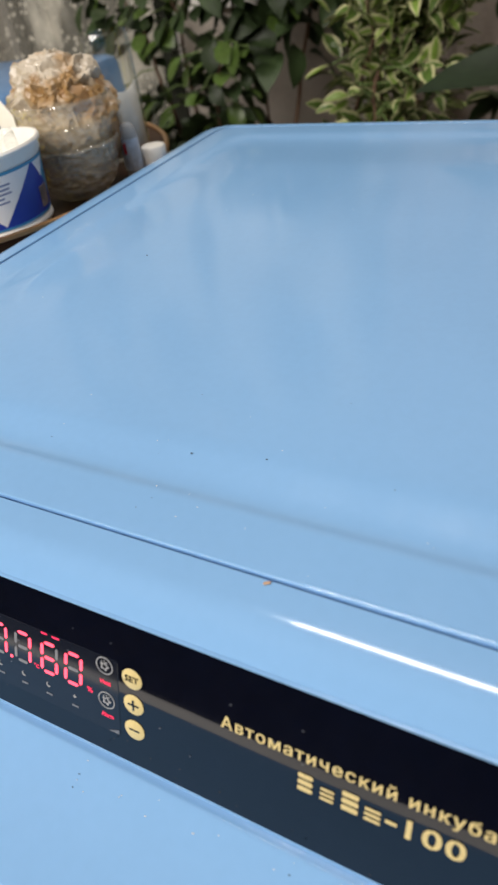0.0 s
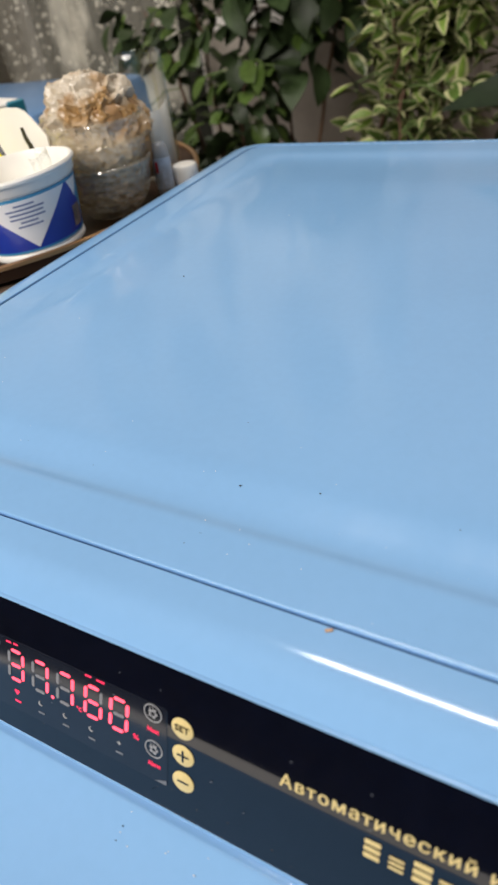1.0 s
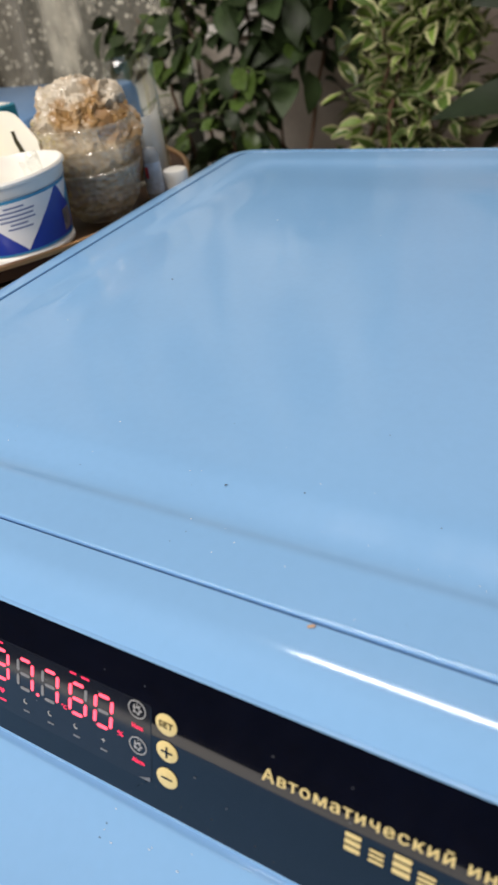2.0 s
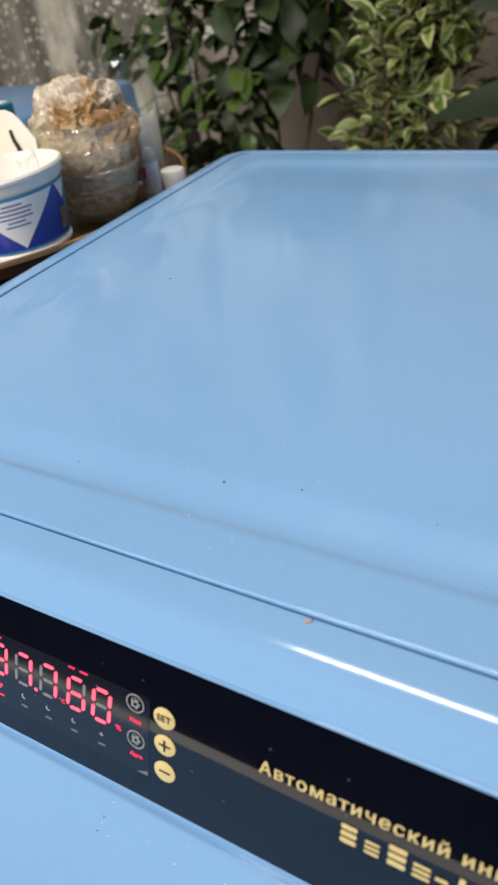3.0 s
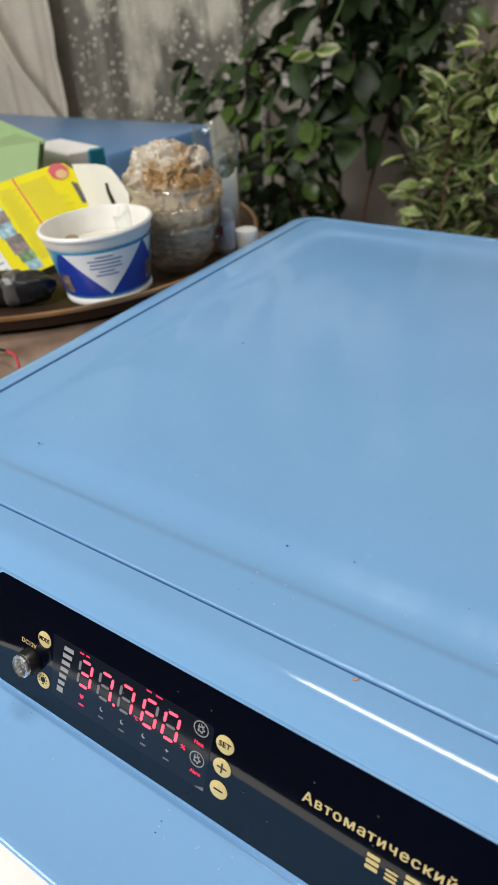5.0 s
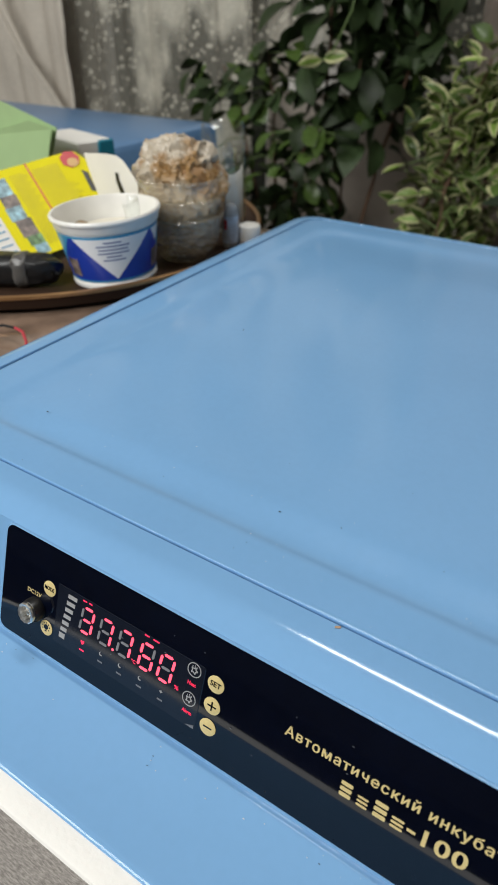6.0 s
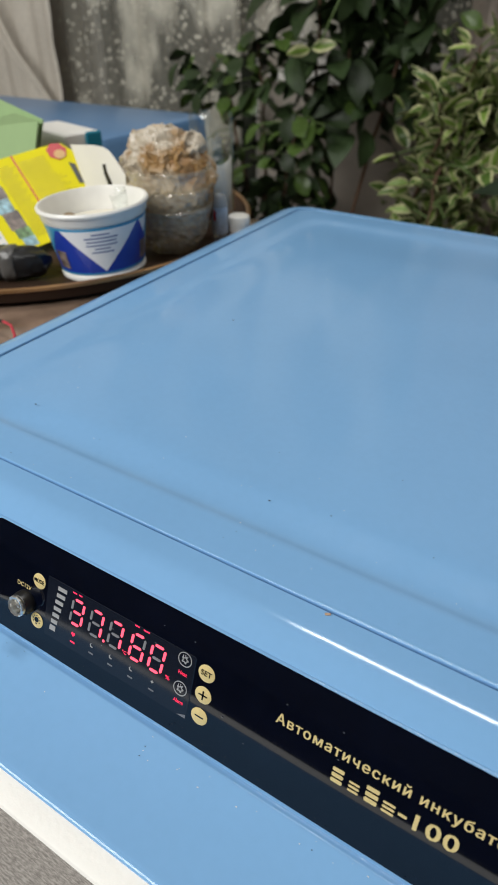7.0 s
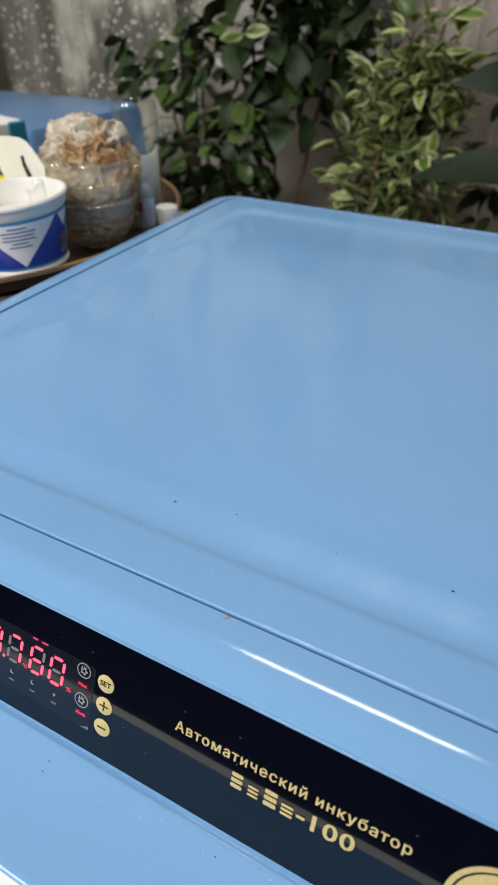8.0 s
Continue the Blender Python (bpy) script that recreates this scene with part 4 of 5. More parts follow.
rings(bm, [[((0.0200 + 0.0006 * math.sin(a * 0.21)) * math.cos(radians(a)), (0.0200 + 0.0006 * math.sin(a * 0.21)) * math.sin(radians(a)), z + (0.003 * math.sin(a * 0.05) if z > 0.05 else 0)) for a in range(-150, 60, 10)] for z in (0.004, 0.030, 0.062)], closed=False)
part("paper_insert", bm, CARD_WHITE, glass_cup, "pale sheet rolled inside").modifiers.new("thick", "SOLIDIFY").thickness = 0.0004
bottle = tagged(empty("small_bottle", (-0.0475, 0.3850, FZ)), "small clear bottle with a pale blue label and red mark", "bottle")
part("bottle_body", lathe([(0.0, 0.0), (0.0072, 0.0), (0.0078, 0.002), (0.0078, 0.036), (0.0062, 0.041), (0.0044, 0.043), (0.0, 0.044)], (0, 0, 0), 32), clear("bottle_glass", (0.75, 0.82, 0.90), 0.1, 1.3, 0.6), bottle)
part("bottle_label", lathe([(0.0080, 0.006), (0.0082, 0.006), (0.0082, 0.032), (0.0080, 0.032)], (0, 0, 0), 32), material("pale_blue_label", (0.50, 0.58, 0.70), 0.4, vary=0.2, scale=200), bottle)
part("red_mark", new_box(-0.0012, -0.0088, 0.020, 0.0014, -0.0068, 0.029), material("red_print", (0.5, 0.03, 0.04), 0.4), bottle)
thing("plastic_beaker", lathe([(0.0, 0.0), (0.0100, 0.0), (0.0108, 0.0015), (0.0112, 0.016), (0.0104, 0.0178), (0.0088, 0.0185), (0.0, 0.0185)], (-0.0345, 0.4000, CZ + 0.0150), 40), WHITE_PLASTIC, "small white plastic beaker standing upside down on the film", "beaker")

# --- packets and boxes
YELLOW = material("yellow_print", (0.93, 0.82, 0.012), 0.6, spec=0.2, vary=0.04, stain=0.04)
YELLOW_TEXT = material("olive_print", (0.60, 0.51, 0.015), 0.4)
RED_PRINT = material("red_emblem", (0.60, 0.03, 0.04), 0.4)
GREEN = material("green_card", (0.42, 0.60, 0.30), 0.45, vary=0.04, stain=0.05)
TEAL = material("teal_card", (0.01, 0.20, 0.30), 0.4)
GREY_PATCH = material("grey_plastic", (0.10, 0.095, 0.09), 0.35, vary=0.1)


def sheet(points, thick, normal=None):
    """A flat card with given outline and thickness."""
    bm = bmesh.new()
    p = [Vector(q) for q in points]
    n = normal or (p[1] - p[0]).cross(p[2] - p[0]).normalized()
    a, b = [bm.verts.new(q) for q in p], [bm.verts.new(q + n * thick) for q in p]
    bm.faces.new(a)
    bm.faces.new(b)
    for i in range(len(p)):
        j = (i + 1) % len(p)
        bm.faces.new((a[i], a[j], b[j], b[i]))
    return bm


def yellow_packet():
    # frame on the card: u to the right along its width, v up its slope
    o, u, v = Vector((-0.1830, 0.2080, 0.9835)), Vector((0.038, 0.132, 0.016)), Vector((-0.063, 0.014, 0.065))
    u.normalize()
    v = (v - u * v.dot(u)).normalized()
    n = u.cross(v).normalized()
    if n.y > 0:
        n = -n
    at = lambda a, b, d=0.0: o + u * a + v * b + n * d  # noqa: E731
    pk = tagged(empty("yellow_packet", o), "bright yellow printed card packet leaning on a black pouch", "packet")
    inv = Matrix.Translation(o).inverted()

    def add(name, bm, mat, label=""):
        ob = part(name, bm, mat, pk, label, False)
        ob.matrix_parent_inverse = inv
        return ob

    add("card", sheet([at(*q) for q in ((-0.065, 0), (0.137, 0), (0.137, 0.040), (0.133, 0.048), (0.137, 0.056), (0.137, 0.080), (0.130, 0.091), (0.116, 0.0925), (-0.065, 0.0925))], 0.0012, n), YELLOW)
    add("fold_line", sheet([at(a, b, 0.0013) for a, b in ((0.0750, 0.0), (0.0765, 0.0), (0.0765, 0.0925), (0.0750, 0.0925))], 0.0003, n), RED_PRINT, "thin red fold line")
    for k in range(29):
        b = 0.010 + 0.0026 * k
        for a0, a1 in ((0.0785, 0.116 - 0.004 * (k * 7 % 3) if k < 21 else 0.106), (0.0545, 0.0725 - 0.002 * (k * 5 % 3))):
            add("print_line", sheet([at(a, bb, 0.0013) for a, bb in ((a0, b), (a1, b), (a1, b + 0.0006), (a0, b + 0.0006))], 0.0002, n), YELLOW_TEXT)
    add("emblem", sheet([at(0.121 + 0.0105 * math.cos(math.tau * i / 7), 0.084 + 0.0095 * math.sin(math.tau * i / 7), 0.0014) for i in range(7)], 0.0004, n), RED_PRINT, "red printed emblem")
    add("emblem", sheet([at(0.122 + 0.006 * math.cos(math.tau * i / 12), 0.080 + 0.005 * math.sin(math.tau * i / 12), 0.0019) for i in range(12)], 0.0002, n), material("egg_yellow_print", (0.75, 0.45, 0.16), 0.4), "yellow printed egg")
    add("hang_slot", sheet([at(a, b, 0.0013) for a, b in ((0.124, 0.046), (0.129, 0.044), (0.131, 0.066), (0.126, 0.070))], 0.0003, n), BLACK_PLASTIC, "dark hanging slot")
    sky, grass = material("sky_print", (0.30, 0.50, 0.58), 0.4, vary=0.5, scale=170, stain=0.4, stain_scale=110), material("grass_print", (0.16, 0.30, 0.12), 0.4, vary=0.6, scale=190, stain=0.5, stain_scale=120)
    for mat, a0, b0, a1, b1 in ((sky, 0.034, 0.066, 0.050, 0.084), (PICTURE_MIX, 0.035, 0.054, 0.051, 0.066), (sky, 0.034, 0.040, 0.050, 0.054), (PICTURE_MIX, 0.036, 0.022, 0.052, 0.040), (grass, 0.038, 0.012, 0.053, 0.022), (sky, 0.040, 0.002, 0.053, 0.012), (CARD_WHITE, 0.008, 0.004, 0.026, 0.048)):
        add("picture", sheet([at(a, b, 0.0013) for a, b in ((a0, b0), (a1, b0), (a1, b1), (a0, b1))], 0.0002, n), mat, "printed picture")
    for k in range(5):
        add("print_line", sheet([at(a, b, 0.0016) for a, b in ((0.011, 0.012 + 0.007 * k), (0.023, 0.012 + 0.007 * k), (0.023, 0.0132 + 0.007 * k), (0.011, 0.0132 + 0.007 * k))], 0.0002, n), LABEL_CYAN)
    return pk


yellow_packet()

# white hang card behind the yellow packet
o = Vector((-0.198, 0.3240, FZ + 0.001))
hang = tagged(empty("hang_card", o), "white card with a dark hanging slot leaning behind the tub", "card")
hu, hv = Vector((0.0985, -0.010, 0.0)).normalized(), Vector((0.0, 0.004, 0.079)).normalized()
hn = hu.cross(hv).normalized()
hn = -hn if hn.y > 0 else hn


def on_card(pairs, lift):
    return [o + hu * a + hv * b + hn * lift for a, b in pairs]


for nm, outline, lift, mat, lab in (
    ("card", ((0.062, 0), (0.082, 0), (0.090, 0.040), (0.0945, 0.058), (0.0945, 0.066), (0.080, 0.080), (0.074, 0.0845), (0.066, 0.0868), (0.052, 0.087), (0.020, 0.084), (0.030, 0.060)), 0.0, CARD_WHITE, ""),
    ("hang_slot", ((0.0650, 0.0720), (0.0685, 0.0725), (0.0700, 0.0660), (0.0750, 0.0580), (0.0785, 0.0505), (0.0725, 0.0500), (0.0690, 0.0580), (0.0660, 0.0640)), 0.0016, BLACK_PLASTIC, "dark slot"),
):
    ob = part(nm, sheet(on_card(outline, lift), 0.0012 if nm == "card" else 0.0004, hn), mat, hang, lab, False)
    ob.matrix_parent_inverse = Matrix.Translation(o).inverted()

# green folded carton
o = Vector((-0.34, 0.40, FZ))
green = tagged(empty("green_carton", o), "green folded card carton standing among the packets", "carton")
n = Vector((0.1, -0.97, 0.2)).normalized()
for pts, lab in (
    ([(-0.470, 0.385, FZ), (-0.300, 0.372, FZ), (-0.282, 0.372, 1.050), (-0.283, 0.383, 1.073), (-0.319, 0.383, 1.079), (-0.440, 0.392, 1.050)], "front flap"),
    ([(-0.450, 0.398, FZ), (-0.330, 0.392, FZ), (-0.285, 0.392, 1.073), (-0.362, 0.392, 1.092), (-0.450, 0.400, 1.105)], "back flap"),
):
    ob = part("flap", sheet(pts, 0.0012, n), GREEN, green, "", False)
    ob.matrix_parent_inverse = Matrix.Translation(o).inverted()

# white box with a teal end
m = Matrix.Translation((-0.337, 0.462, FZ)) @ Matrix.Rotation(-0.27, 4, "Z")
wb = tagged(new("white_box"), "white card box with a teal end standing on the tray", "box")
wb.matrix_basis = m
part("box_body", new_box(-0.060, -0.018, 0, 0.042, 0.030, 0.068, 0.002, 1), CARD_WHITE, wb, "", False)
part("box_end", new_box(0.0425, 0.008, 0, 0.0465, 0.030, 0.0685, 0.002, 1), TEAL, wb, "teal end", False)

# black pouch with a grey patch
bc = tagged(new("black_pouch"), "small lumpy black pouch with a grey patch lying on the tray", "pouch")
bc.matrix_basis = Matrix.Translation((-0.143, 0.198, FZ)) @ Matrix.Rotation(0.55, 4, "Z")


def lumpy(x0, x1, y0, y1, z1, sd):
    """A soft lying form with a flat underside."""
    bm = bmesh.new()
    bmesh.ops.create_icosphere(bm, subdivisions=4, radius=1.0)
    for v in bm.verts:
        d = v.co.normalized()
        k = (1 + 0.10 * noise.noise(d * 2.2 + Vector((sd, 0, 0))) + 0.05 * noise.noise(d * 6 + Vector((0, sd, 0))))
        q = [math.copysign(abs(c) ** 0.62, c) * k for c in d]
        v.co = ((x0 + x1) / 2 + q[0] * (x1 - x0) / 2, (y0 + y1) / 2 + q[1] * (y1 - y0) / 2, max(0.0, z1 / 2 + q[2] * z1 / 2))
    return bm


part("pouch_body", lumpy(-0.064, 0.036, -0.014, 0.016, 0.027, 3), BLACK_PLASTIC, bc)
part("pouch_patch", lumpy(-0.004, 0.013, -0.0155, 0.012, 0.0285, 8), GREY_PATCH, bc, "grey patch")

# red and black lead on the film
lead = tagged(empty("power_lead", (-0.10, 0.14, CZ)), "thin red and black lead looping over the film", "lead")
for nm, mat, pts in (
    ("black_wire", BLACK_PLASTIC, [(-0.19, 0.092, 0.003), (-0.139, 0.112, 0.004), (-0.107, 0.125, 0.007), (-0.089, 0.133, 0.010), (-0.077, 0.135, 0.010)]),
    ("red_wire", material("red_insulation", (0.50, 0.05, 0.07), 0.35), [(-0.079, 0.135, 0.010), (-0.067, 0.133, 0.010), (-0.057, 0.127, 0.007), (-0.048, 0.117, 0.003), (-0.041, 0.105, 0.003)]),
):
    ob = part(nm, tube([(a, b, CZ + c) for a, b, c in pts], 0.0011, 8), mat, lead)
    ob.matrix_parent_inverse = Matrix.Translation(lead.location).inverted()

# second blue box behind the chest
second = tagged(empty("blue_plastic_box", (-0.74, 0.76, TZ)), "second sky-blue plastic incubator body behind the chest", "incubator")
inv = Matrix.Translation(second.location).inverted()
bm = bmesh.new()
rings(bm, [rounded(-1.19, -0.44, 0.625, 0.935, TZ, 0.02), rounded(-1.185, -0.445, 0.63, 0.93, 0.990, 0.02), rounded(-1.180, -0.450, 0.635, 0.926, 1.000, 0.018), rounded(-1.170, -0.460, 0.645, 0.918, 1.004, 0.015)], cap_first=True, cap_last=True)
ob = part("body", bm, material("duller_blue_plastic", (0.13, 0.27, 0.50), 0.3, vary=0.03, scale=120, stain=0.06), second)
ob.matrix_parent_inverse = inv


# ---------------------------------------------------------------- houseplants
def leaf_mesh(name, length, width, mats, droop, fold, seed, wide_at=0.45, margin=0.62):
    """A pointed leaf: base at the origin, grows along +x, face up +z. Outer strips take the second material."""
    rnd = random.Random(seed)
    bm = bmesh.new()
    nseg = 6
    rows = []
    for i in range(nseg + 1):
        t = i / nseg
        w = width / 2 * (math.sin(math.pi * t ** (math.log(0.5) / math.log(wide_at))) ** 0.8 if 0 < t < 1 else 0.03)
        x, z = length * t * (1 - 0.12 * droop * t), -length * 0.38 * droop * t * t
        row = []
        for s in (-1, -margin * rnd.uniform(0.8, 1.1), 0, margin * rnd.uniform(0.8, 1.1), 1):
            row.append(bm.verts.new((x, s * w, z + abs(s) * w * fold + 0.03 * width * math.sin(5 * t + 2 * s + seed))))
        rows.append(row)
    for a, b in zip(rows, rows[1:]):
        for k in range(4):
            f = bm.faces.new((a[k], a[k + 1], b[k + 1], b[k]))
            f.material_index = 1 if k in (0, 3) and len(mats) > 1 else 0
            f.smooth = True
    me = bpy.data.meshes.new(name)
    bm.to_mesh(me)
    bm.free()
    for m in mats:
        me.materials.append(m)
    return me


def foliage(name, color, rough=0.35, jitter=0.35):
    m = material(name, color, rough, vary=0.15, scale=90, bump=0.2, bump_scale=160, stain=0.15, stain_scale=25, jitter=jitter, spec=0.4)
    b = m.node_tree.nodes["Principled BSDF"]
    b.inputs["Transmission Weight"].default_value = 0.0
    return m


DARK_LEAF = foliage("dark_green_leaf", (0.031, 0.054, 0.018), 0.5)
MID_LEAF = foliage("green_leaf", (0.082, 0.140, 0.030), 0.35)
BRIGHT_LEAF = foliage("light_green_leaf", (0.19, 0.29, 0.055), 0.4)
CREAM_EDGE = foliage("cream_leaf_margin", (0.50, 0.50, 0.27), 0.45, 0.3)
BARK = material("brown_stem", (0.13, 0.075, 0.045), 0.8, vary=0.2, scale=120, bump=0.5, bump_scale=200)
GREEN_STEM = material("green_stem", (0.13, 0.20, 0.06), 0.6, vary=0.1)
CLAY = material("clay_pot", (0.36, 0.16, 0.09), 0.8, vary=0.08, stain=0.15)
SOIL = material("potting_soil", (0.03, 0.02, 0.015), 0.95, vary=0.3, scale=90, bump=0.8)


def plant(name, label, base, stems, meshes, count, spread, size, seed, hang=0.3, roll=40, bare=0.25):
    """A potted plant. base: pot's place; stems: lists of points in the world; leaves sit round the upper stems on short twigs."""
    rnd = random.Random(seed)
    p = tagged(empty(name, base), label, "houseplant")
    inv = Matrix.Translation(base).inverted()

    def add(nm, bm, mat, lab="", smooth=True):
        ob = part(nm, bm, mat, p, lab, smooth)
        ob.matrix_parent_inverse = inv
        return ob

    pot = add("pot", lathe([(0.0, 0.0), (0.062, 0.0), (0.066, 0.004), (0.085, 0.125), (0.092, 0.127), (0.093, 0.150), (0.086, 0.150), (0.082, 0.128), (0.0, 0.126)], base, 32), CLAY)
    soil = part("soil", lathe([(0.0, 0.1275), (0.081, 0.1285), (0.081, 0.130), (0.0, 0.134)], base, 24), SOIL, pot)
    soil.matrix_parent_inverse = inv
    fine = []
    for st in stems:
        fr = []
        for i in range(len(st) - 1):
            a, b = Vector(st[i]), Vector(st[i + 1])
            for k in range(5):
                q = a.lerp(b, k / 5)
                fr.append(q + Vector((rnd.uniform(-1, 1), rnd.uniform(-1, 1), 0)) * 0.004)
        fr.append(Vector(st[-1]))
        fine.append(fr)
        add("stem", tube(fr, 0.0055, 6, taper=0.35), BARK)
    for i in range(count):
        fr = rnd.choice(fine)
        q = fr[min(len(fr) - 1, int(len(fr) * (bare + (1 - bare) * rnd.random() ** 0.8)))]
        a = rnd.uniform(0, math.tau)
        reach = spread * math.sqrt(rnd.random())
        at = q + Vector((math.cos(a) * reach, math.sin(a) * reach * 0.6, rnd.uniform(-0.3, 0.3) * spread))
        yaw = math.degrees(a) + rnd.uniform(-60, 60)
        ob = new("leaf", rnd.choice(meshes))
        ob.parent = p
        ob.matrix_parent_inverse = inv
        s = size * rnd.uniform(0.65, 1.2)
        ob.matrix_basis = Matrix.Translation(at) @ Euler((radians(rnd.uniform(-roll, roll)), radians(rnd.uniform(-10, 70) * hang * 2), radians(yaw))).to_matrix().to_4x4() @ Matrix.Diagonal((s, s, s, 1))
        if i % 6 == 0 and reach > 0.02:
            add("twig", tube([q, q.lerp(at, 0.5) + Vector((0, 0, 0.01)), at], 0.0016, 5), GREEN_STEM)
    return p


STAND = 0.42
bm = new_box(-0.85, 1.05, STAND - 0.02, 0.55, 1.40, STAND, 0.003, 1)
bench = tagged(empty("plant_bench", (-0.15, 1.22, FLOOR)), "low wooden bench that carries the potted plants", "bench")
inv_b = Matrix.Translation(bench.location).inverted()
part("bench_top", bm, BROWN_WOOD, bench, "", False).matrix_parent_inverse = inv_b
for x in (-0.82, 0.47):
    for y in (1.07, 1.33):
        part("leg", new_box(x, y, FLOOR, x + 0.05, y + 0.05, STAND - 0.02), BROWN_WOOD, bench, "", False).matrix_parent_inverse = inv_b

var_meshes = [leaf_mesh("variegated_leaf", 0.066, 0.023 + 0.003 * (k % 3), [MID_LEAF if k % 2 else BRIGHT_LEAF, CREAM_EDGE], 0.15 + 0.2 * k, 0.35, k, margin=0.56 + 0.08 * (k % 4)) for k in range(6)]
dark_meshes = [leaf_mesh("dark_leaf", 0.085, 0.042 + 0.004 * k, [DARK_LEAF], 0.4 + 0.3 * k, 0.18, 20 + k) for k in range(4)]
mid_meshes = [leaf_mesh("mid_leaf", 0.062, 0.034 + 0.003 * k, [MID_LEAF if k == 1 else DARK_LEAF], 0.3 + 0.3 * k, 0.2, 40 + k, wide_at=0.55) for k in range(3)]

plant("variegated_ficus", "potted ficus with green and cream variegated leaves", (-0.12, 1.24, STAND),
      [[(-0.12, 1.24, 0.55), (-0.14, 1.22, 0.80), (-0.08, 1.18, 0.96), (-0.08, 1.15, 1.02)], [(-0.11, 1.24, 0.55), (-0.08, 1.22, 0.85), (-0.06, 1.19, 1.02), (-0.03, 1.17, 1.11)], [(-0.13, 1.25, 0.55), (-0.10, 1.20, 0.80), (-0.06, 1.14, 0.92), (-0.06, 1.11, 0.80)],
       [(-0.10, 1.24, 0.55), (-0.04, 1.22, 0.80), (-0.01, 1.18, 0.95), (0.01, 1.15, 0.86)], [(-0.12, 1.25, 0.55), (-0.07, 1.25, 0.9), (-0.02, 1.24, 1.03), (0.01, 1.22, 1.12)]],
      var_meshes, 298, 0.085, 0.86, 5, hang=-0.42, roll=70)
plant("dark_ficus", "tall potted ficus with dark green glossy leaves", (-0.36, 1.30, STAND),
      [[(-0.36, 1.30, 0.55), (-0.36, 1.30, 0.85), (-0.33, 1.28, 1.10), (-0.28, 1.26, 1.36)], [(-0.37, 1.30, 0.55), (-0.41, 1.29, 0.90), (-0.40, 1.27, 1.12), (-0.38, 1.26, 1.40)], [(-0.35, 1.30, 0.55), (-0.28, 1.30, 0.85), (-0.22, 1.29, 1.12), (-0.18, 1.30, 1.36)]],
      dark_meshes, 200, 0.10, 1.05, 6, hang=0.4, bare=0.47)
plant("bushy_houseplant", "bushy potted houseplant with oval dark green leaves", (-0.55, 1.28, STAND),
      [[(-0.55, 1.28, 0.55), (-0.58, 1.27, 0.80), (-0.62, 1.26, 1.00), (-0.66, 1.25, 1.07)], [(-0.54, 1.28, 0.55), (-0.52, 1.26, 0.80), (-0.52, 1.25, 1.00), (-0.53, 1.24, 1.10)], [(-0.54, 1.28, 0.55), (-0.47, 1.25, 0.75), (-0.43, 1.22, 0.88), (-0.40, 1.20, 0.96)]],
      mid_meshes, 230, 0.095, 0.9, 8, hang=0.35)


def thicket(name, label, meshes, boxes, count, size, seed, pitch=(-30, 60)):
    """Many small leaves joined into one mesh, filling the depth of the plants."""
    rnd = random.Random(seed)
    verts, faces, slots, mats = [], [], [], []
    for me in meshes:
        for m in me.materials:
            if m not in mats:
                mats.append(m)
    for _ in range(count):
        me = rnd.choice(meshes)
        x0, y0, z0, x1, y1, z1 = rnd.choice(boxes)
        s = size * rnd.uniform(0.6, 1.2)
        m = Matrix.Translation((rnd.uniform(x0, x1), rnd.uniform(y0, y1), rnd.uniform(z0, z1))) @ Euler([radians(rnd.uniform(-50, 50)), radians(rnd.uniform(*pitch)), rnd.uniform(0, math.tau)]).to_matrix().to_4x4() @ Matrix.Diagonal((s, s, s, 1))
        base = len(verts)
        verts += [m @ v.co for v in me.vertices]
        for p in me.polygons:
            faces.append([base + i for i in p.vertices])
            slots.append(mats.index(me.materials[p.material_index]))
    me = bpy.data.meshes.new(name)
    me.from_pydata(verts, [], faces)
    for m in mats:
        me.materials.append(m)
    me.polygons.foreach_set("material_index", slots)
    me.polygons.foreach_set("use_smooth", [True] * len(faces))
    return tagged(new(name, me), label, "foliage", kind="stuff")


thicket("variegated_foliage", "dense small cream-edged leaves deep inside the ficus", var_meshes, [(-0.14, 1.16, 0.72, 0.07, 1.32, 1.00), (-0.06, 1.16, 0.96, 0.05, 1.30, 1.06)], 760, 0.80, 77, (-70, 30))
thicket("dark_foliage", "dense dark green leaves between the houseplants", dark_meshes + mid_meshes, [(-0.60, 1.16, 0.66, -0.36, 1.34, 0.84), (-0.42, 1.24, 0.96, -0.20, 1.36, 1.40), (-0.30, 1.20, 1.00, -0.11, 1.34, 1.40), (0.13, 1.14, 0.68, 0.32, 1.32, 1.04)], 440, 0.8, 78)

# hanging sprig with two cream-edged leaves
sprig = tagged(empty("hanging_sprig", (-0.215, 0.98, 1.30)), "thin hanging sprig ending in two cream-edged leaves", "houseplant")
inv_s = Matrix.Translation(sprig.location).inverted()
part("stem", tube([(-0.19, 1.06, 1.50), (-0.200, 1.00, 1.30), (-0.215, 0.98, 1.18), (-0.245, 0.98, 1.122), (-0.262, 0.98, 1.110)], 0.0015, 6), GREEN_STEM, sprig).matrix_parent_inverse = inv_s
pale = [leaf_mesh("pale_leaf", 0.044, 0.024, [BRIGHT_LEAF, CREAM_EDGE], 0.3, 0.15, 70 + k, margin=0.45) for k in range(2)]
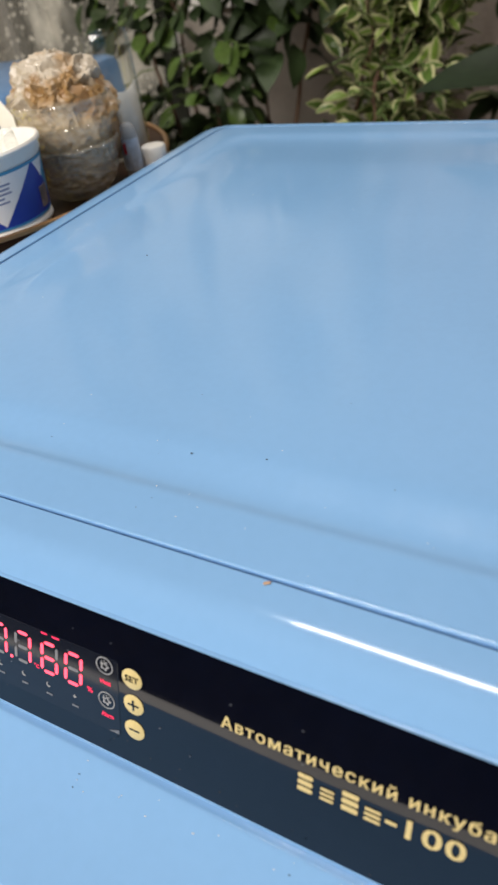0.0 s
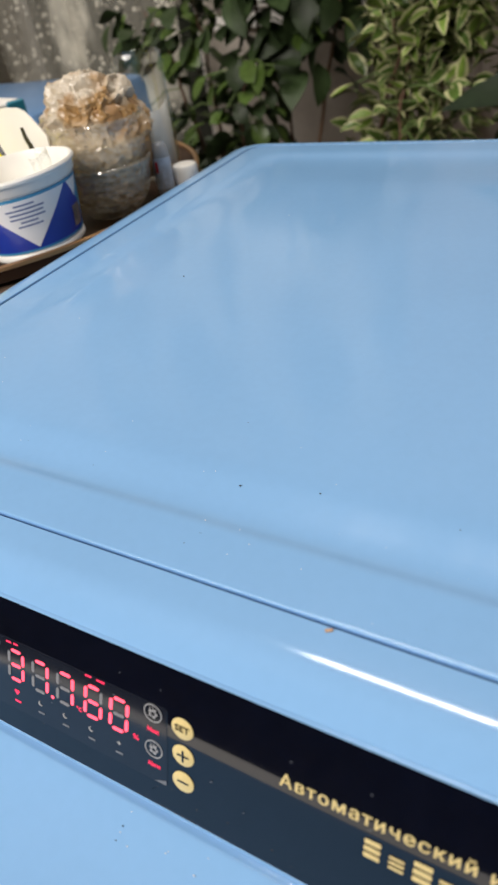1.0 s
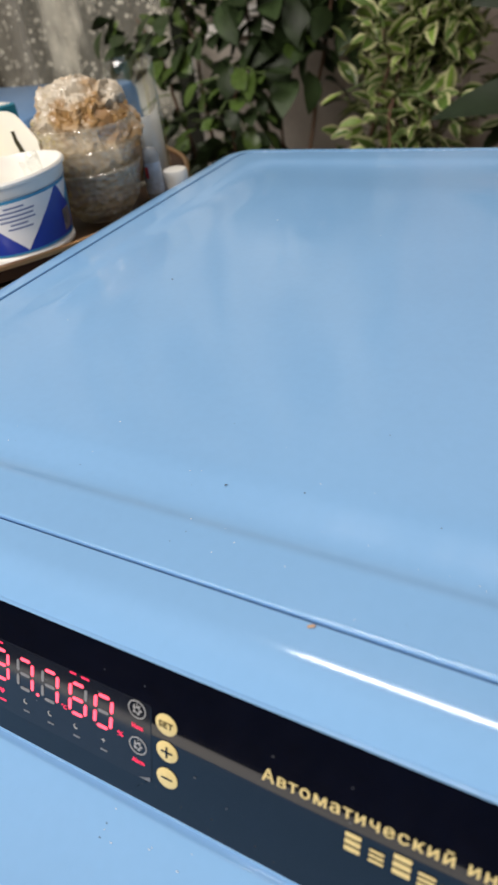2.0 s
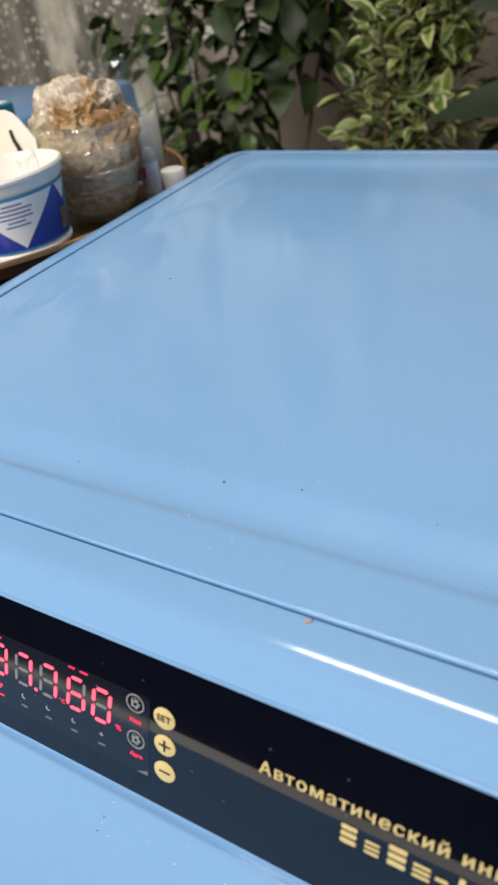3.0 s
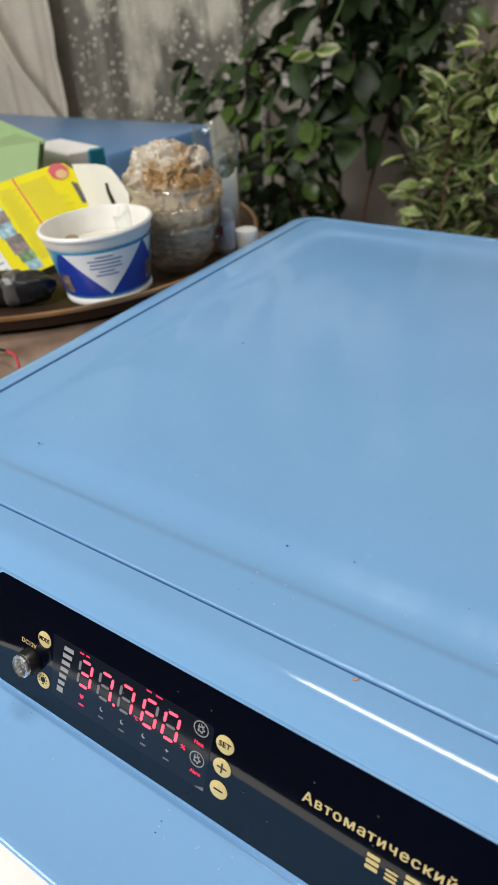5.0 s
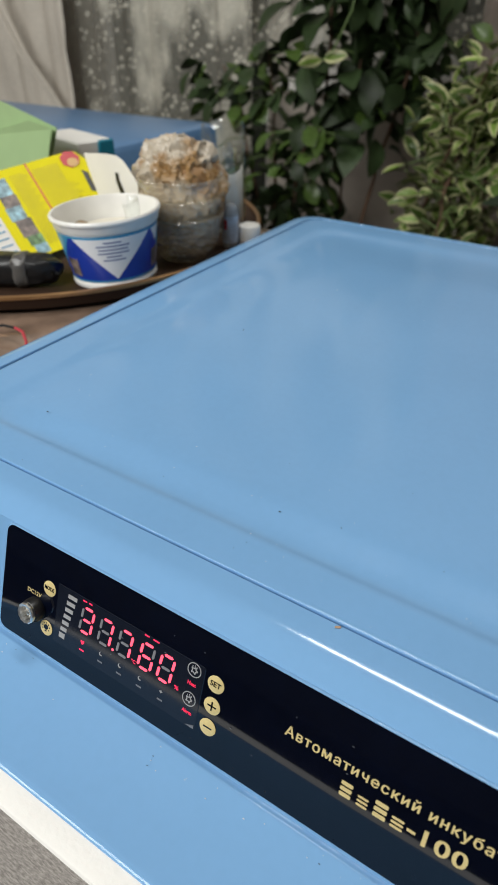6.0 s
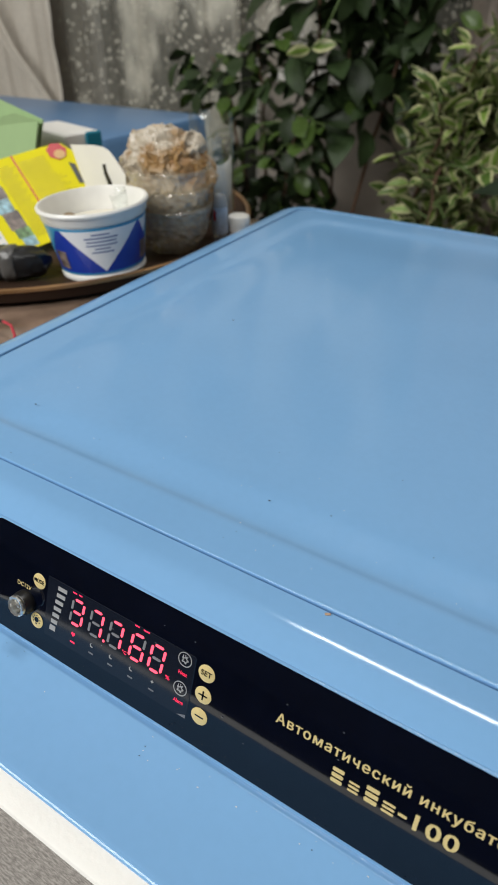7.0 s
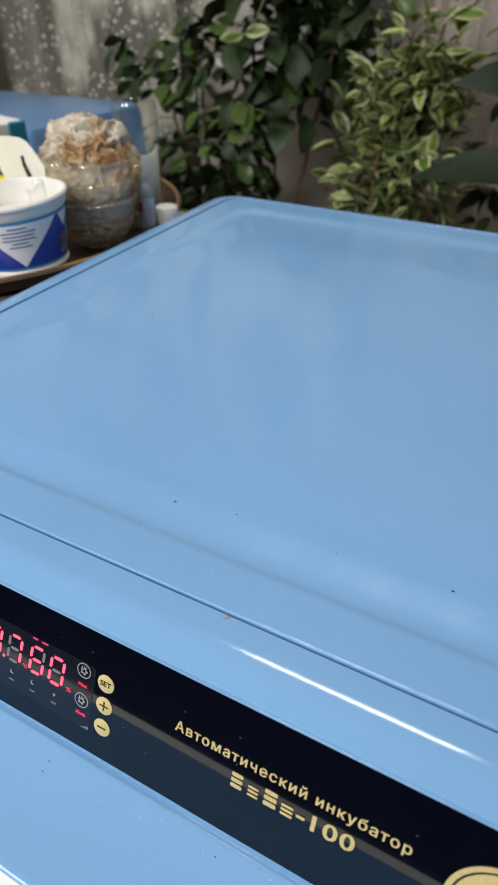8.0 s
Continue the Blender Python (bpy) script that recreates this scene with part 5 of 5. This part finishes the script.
for me, rot, at in ((pale[0], (60, 8, 190), (-0.264, 0.979, 1.109)), (pale[1], (60, -12, 12), (-0.262, 0.979, 1.110))):
    ob = new("leaf", me)
    ob.parent = sprig
    ob.matrix_parent_inverse = inv_s
    ob.matrix_basis = Matrix.Translation(at) @ Euler([radians(q) for q in rot]).to_matrix().to_4x4()

# large dark strap leaves at the end of the bench
STRAP_LEAF = foliage("blackish_green_leaf", (0.014, 0.028, 0.011), 0.6, 0.2)
big = [leaf_mesh("strap_leaf", 0.26, 0.085 + 0.01 * k, [STRAP_LEAF], 0.8 + 0.2 * k, 0.2, 90 + k) for k in range(3)]
LX, LY = 0.31, 1.125
lily = tagged(empty("strap_leaved_plant", (LX, LY, STAND)), "potted plant with large dark arching leaves", "houseplant")
inv_l = Matrix.Translation(lily.location).inverted()
part("pot", lathe([(0.0, 0.0), (0.062, 0.0), (0.066, 0.004), (0.085, 0.125), (0.093, 0.127), (0.093, 0.150), (0.086, 0.150), (0.082, 0.128), (0.0, 0.126)], (LX, LY, STAND), 32), CLAY, lily).matrix_parent_inverse = inv_l
rnd = random.Random(31)
for i, (a, z, lift) in enumerate(((178, 1.215, 2), (172, 1.235, -2), (195, 1.26, 4), (168, 1.27, 0), (205, 0.90, 20), (60, 1.10, -20), (100, 1.05, -10), (20, 1.0, -10), (330, 1.05, 0), (300, 0.9, 10), (240, 1.02, 25), (150, 0.95, -20), (270, 0.8, 5))):
    a = radians(a)
    root, tip = Vector((LX, LY, STAND + 0.13)), Vector((LX + 0.04 * math.cos(a), LY + 0.04 * math.sin(a), z))
    part("stalk", tube([root, root.lerp(tip, 0.5), tip], 0.004, 6), GREEN_STEM, lily).matrix_parent_inverse = inv_l
    ob = new("leaf", big[i % 3])
    ob.parent = lily
    ob.matrix_parent_inverse = inv_l
    ob.matrix_basis = Matrix.Translation(tip) @ Euler((radians(rnd.uniform(25, 65) * (-1 if math.cos(a) < 0 else 1)), radians(-lift), a)).to_matrix().to_4x4()
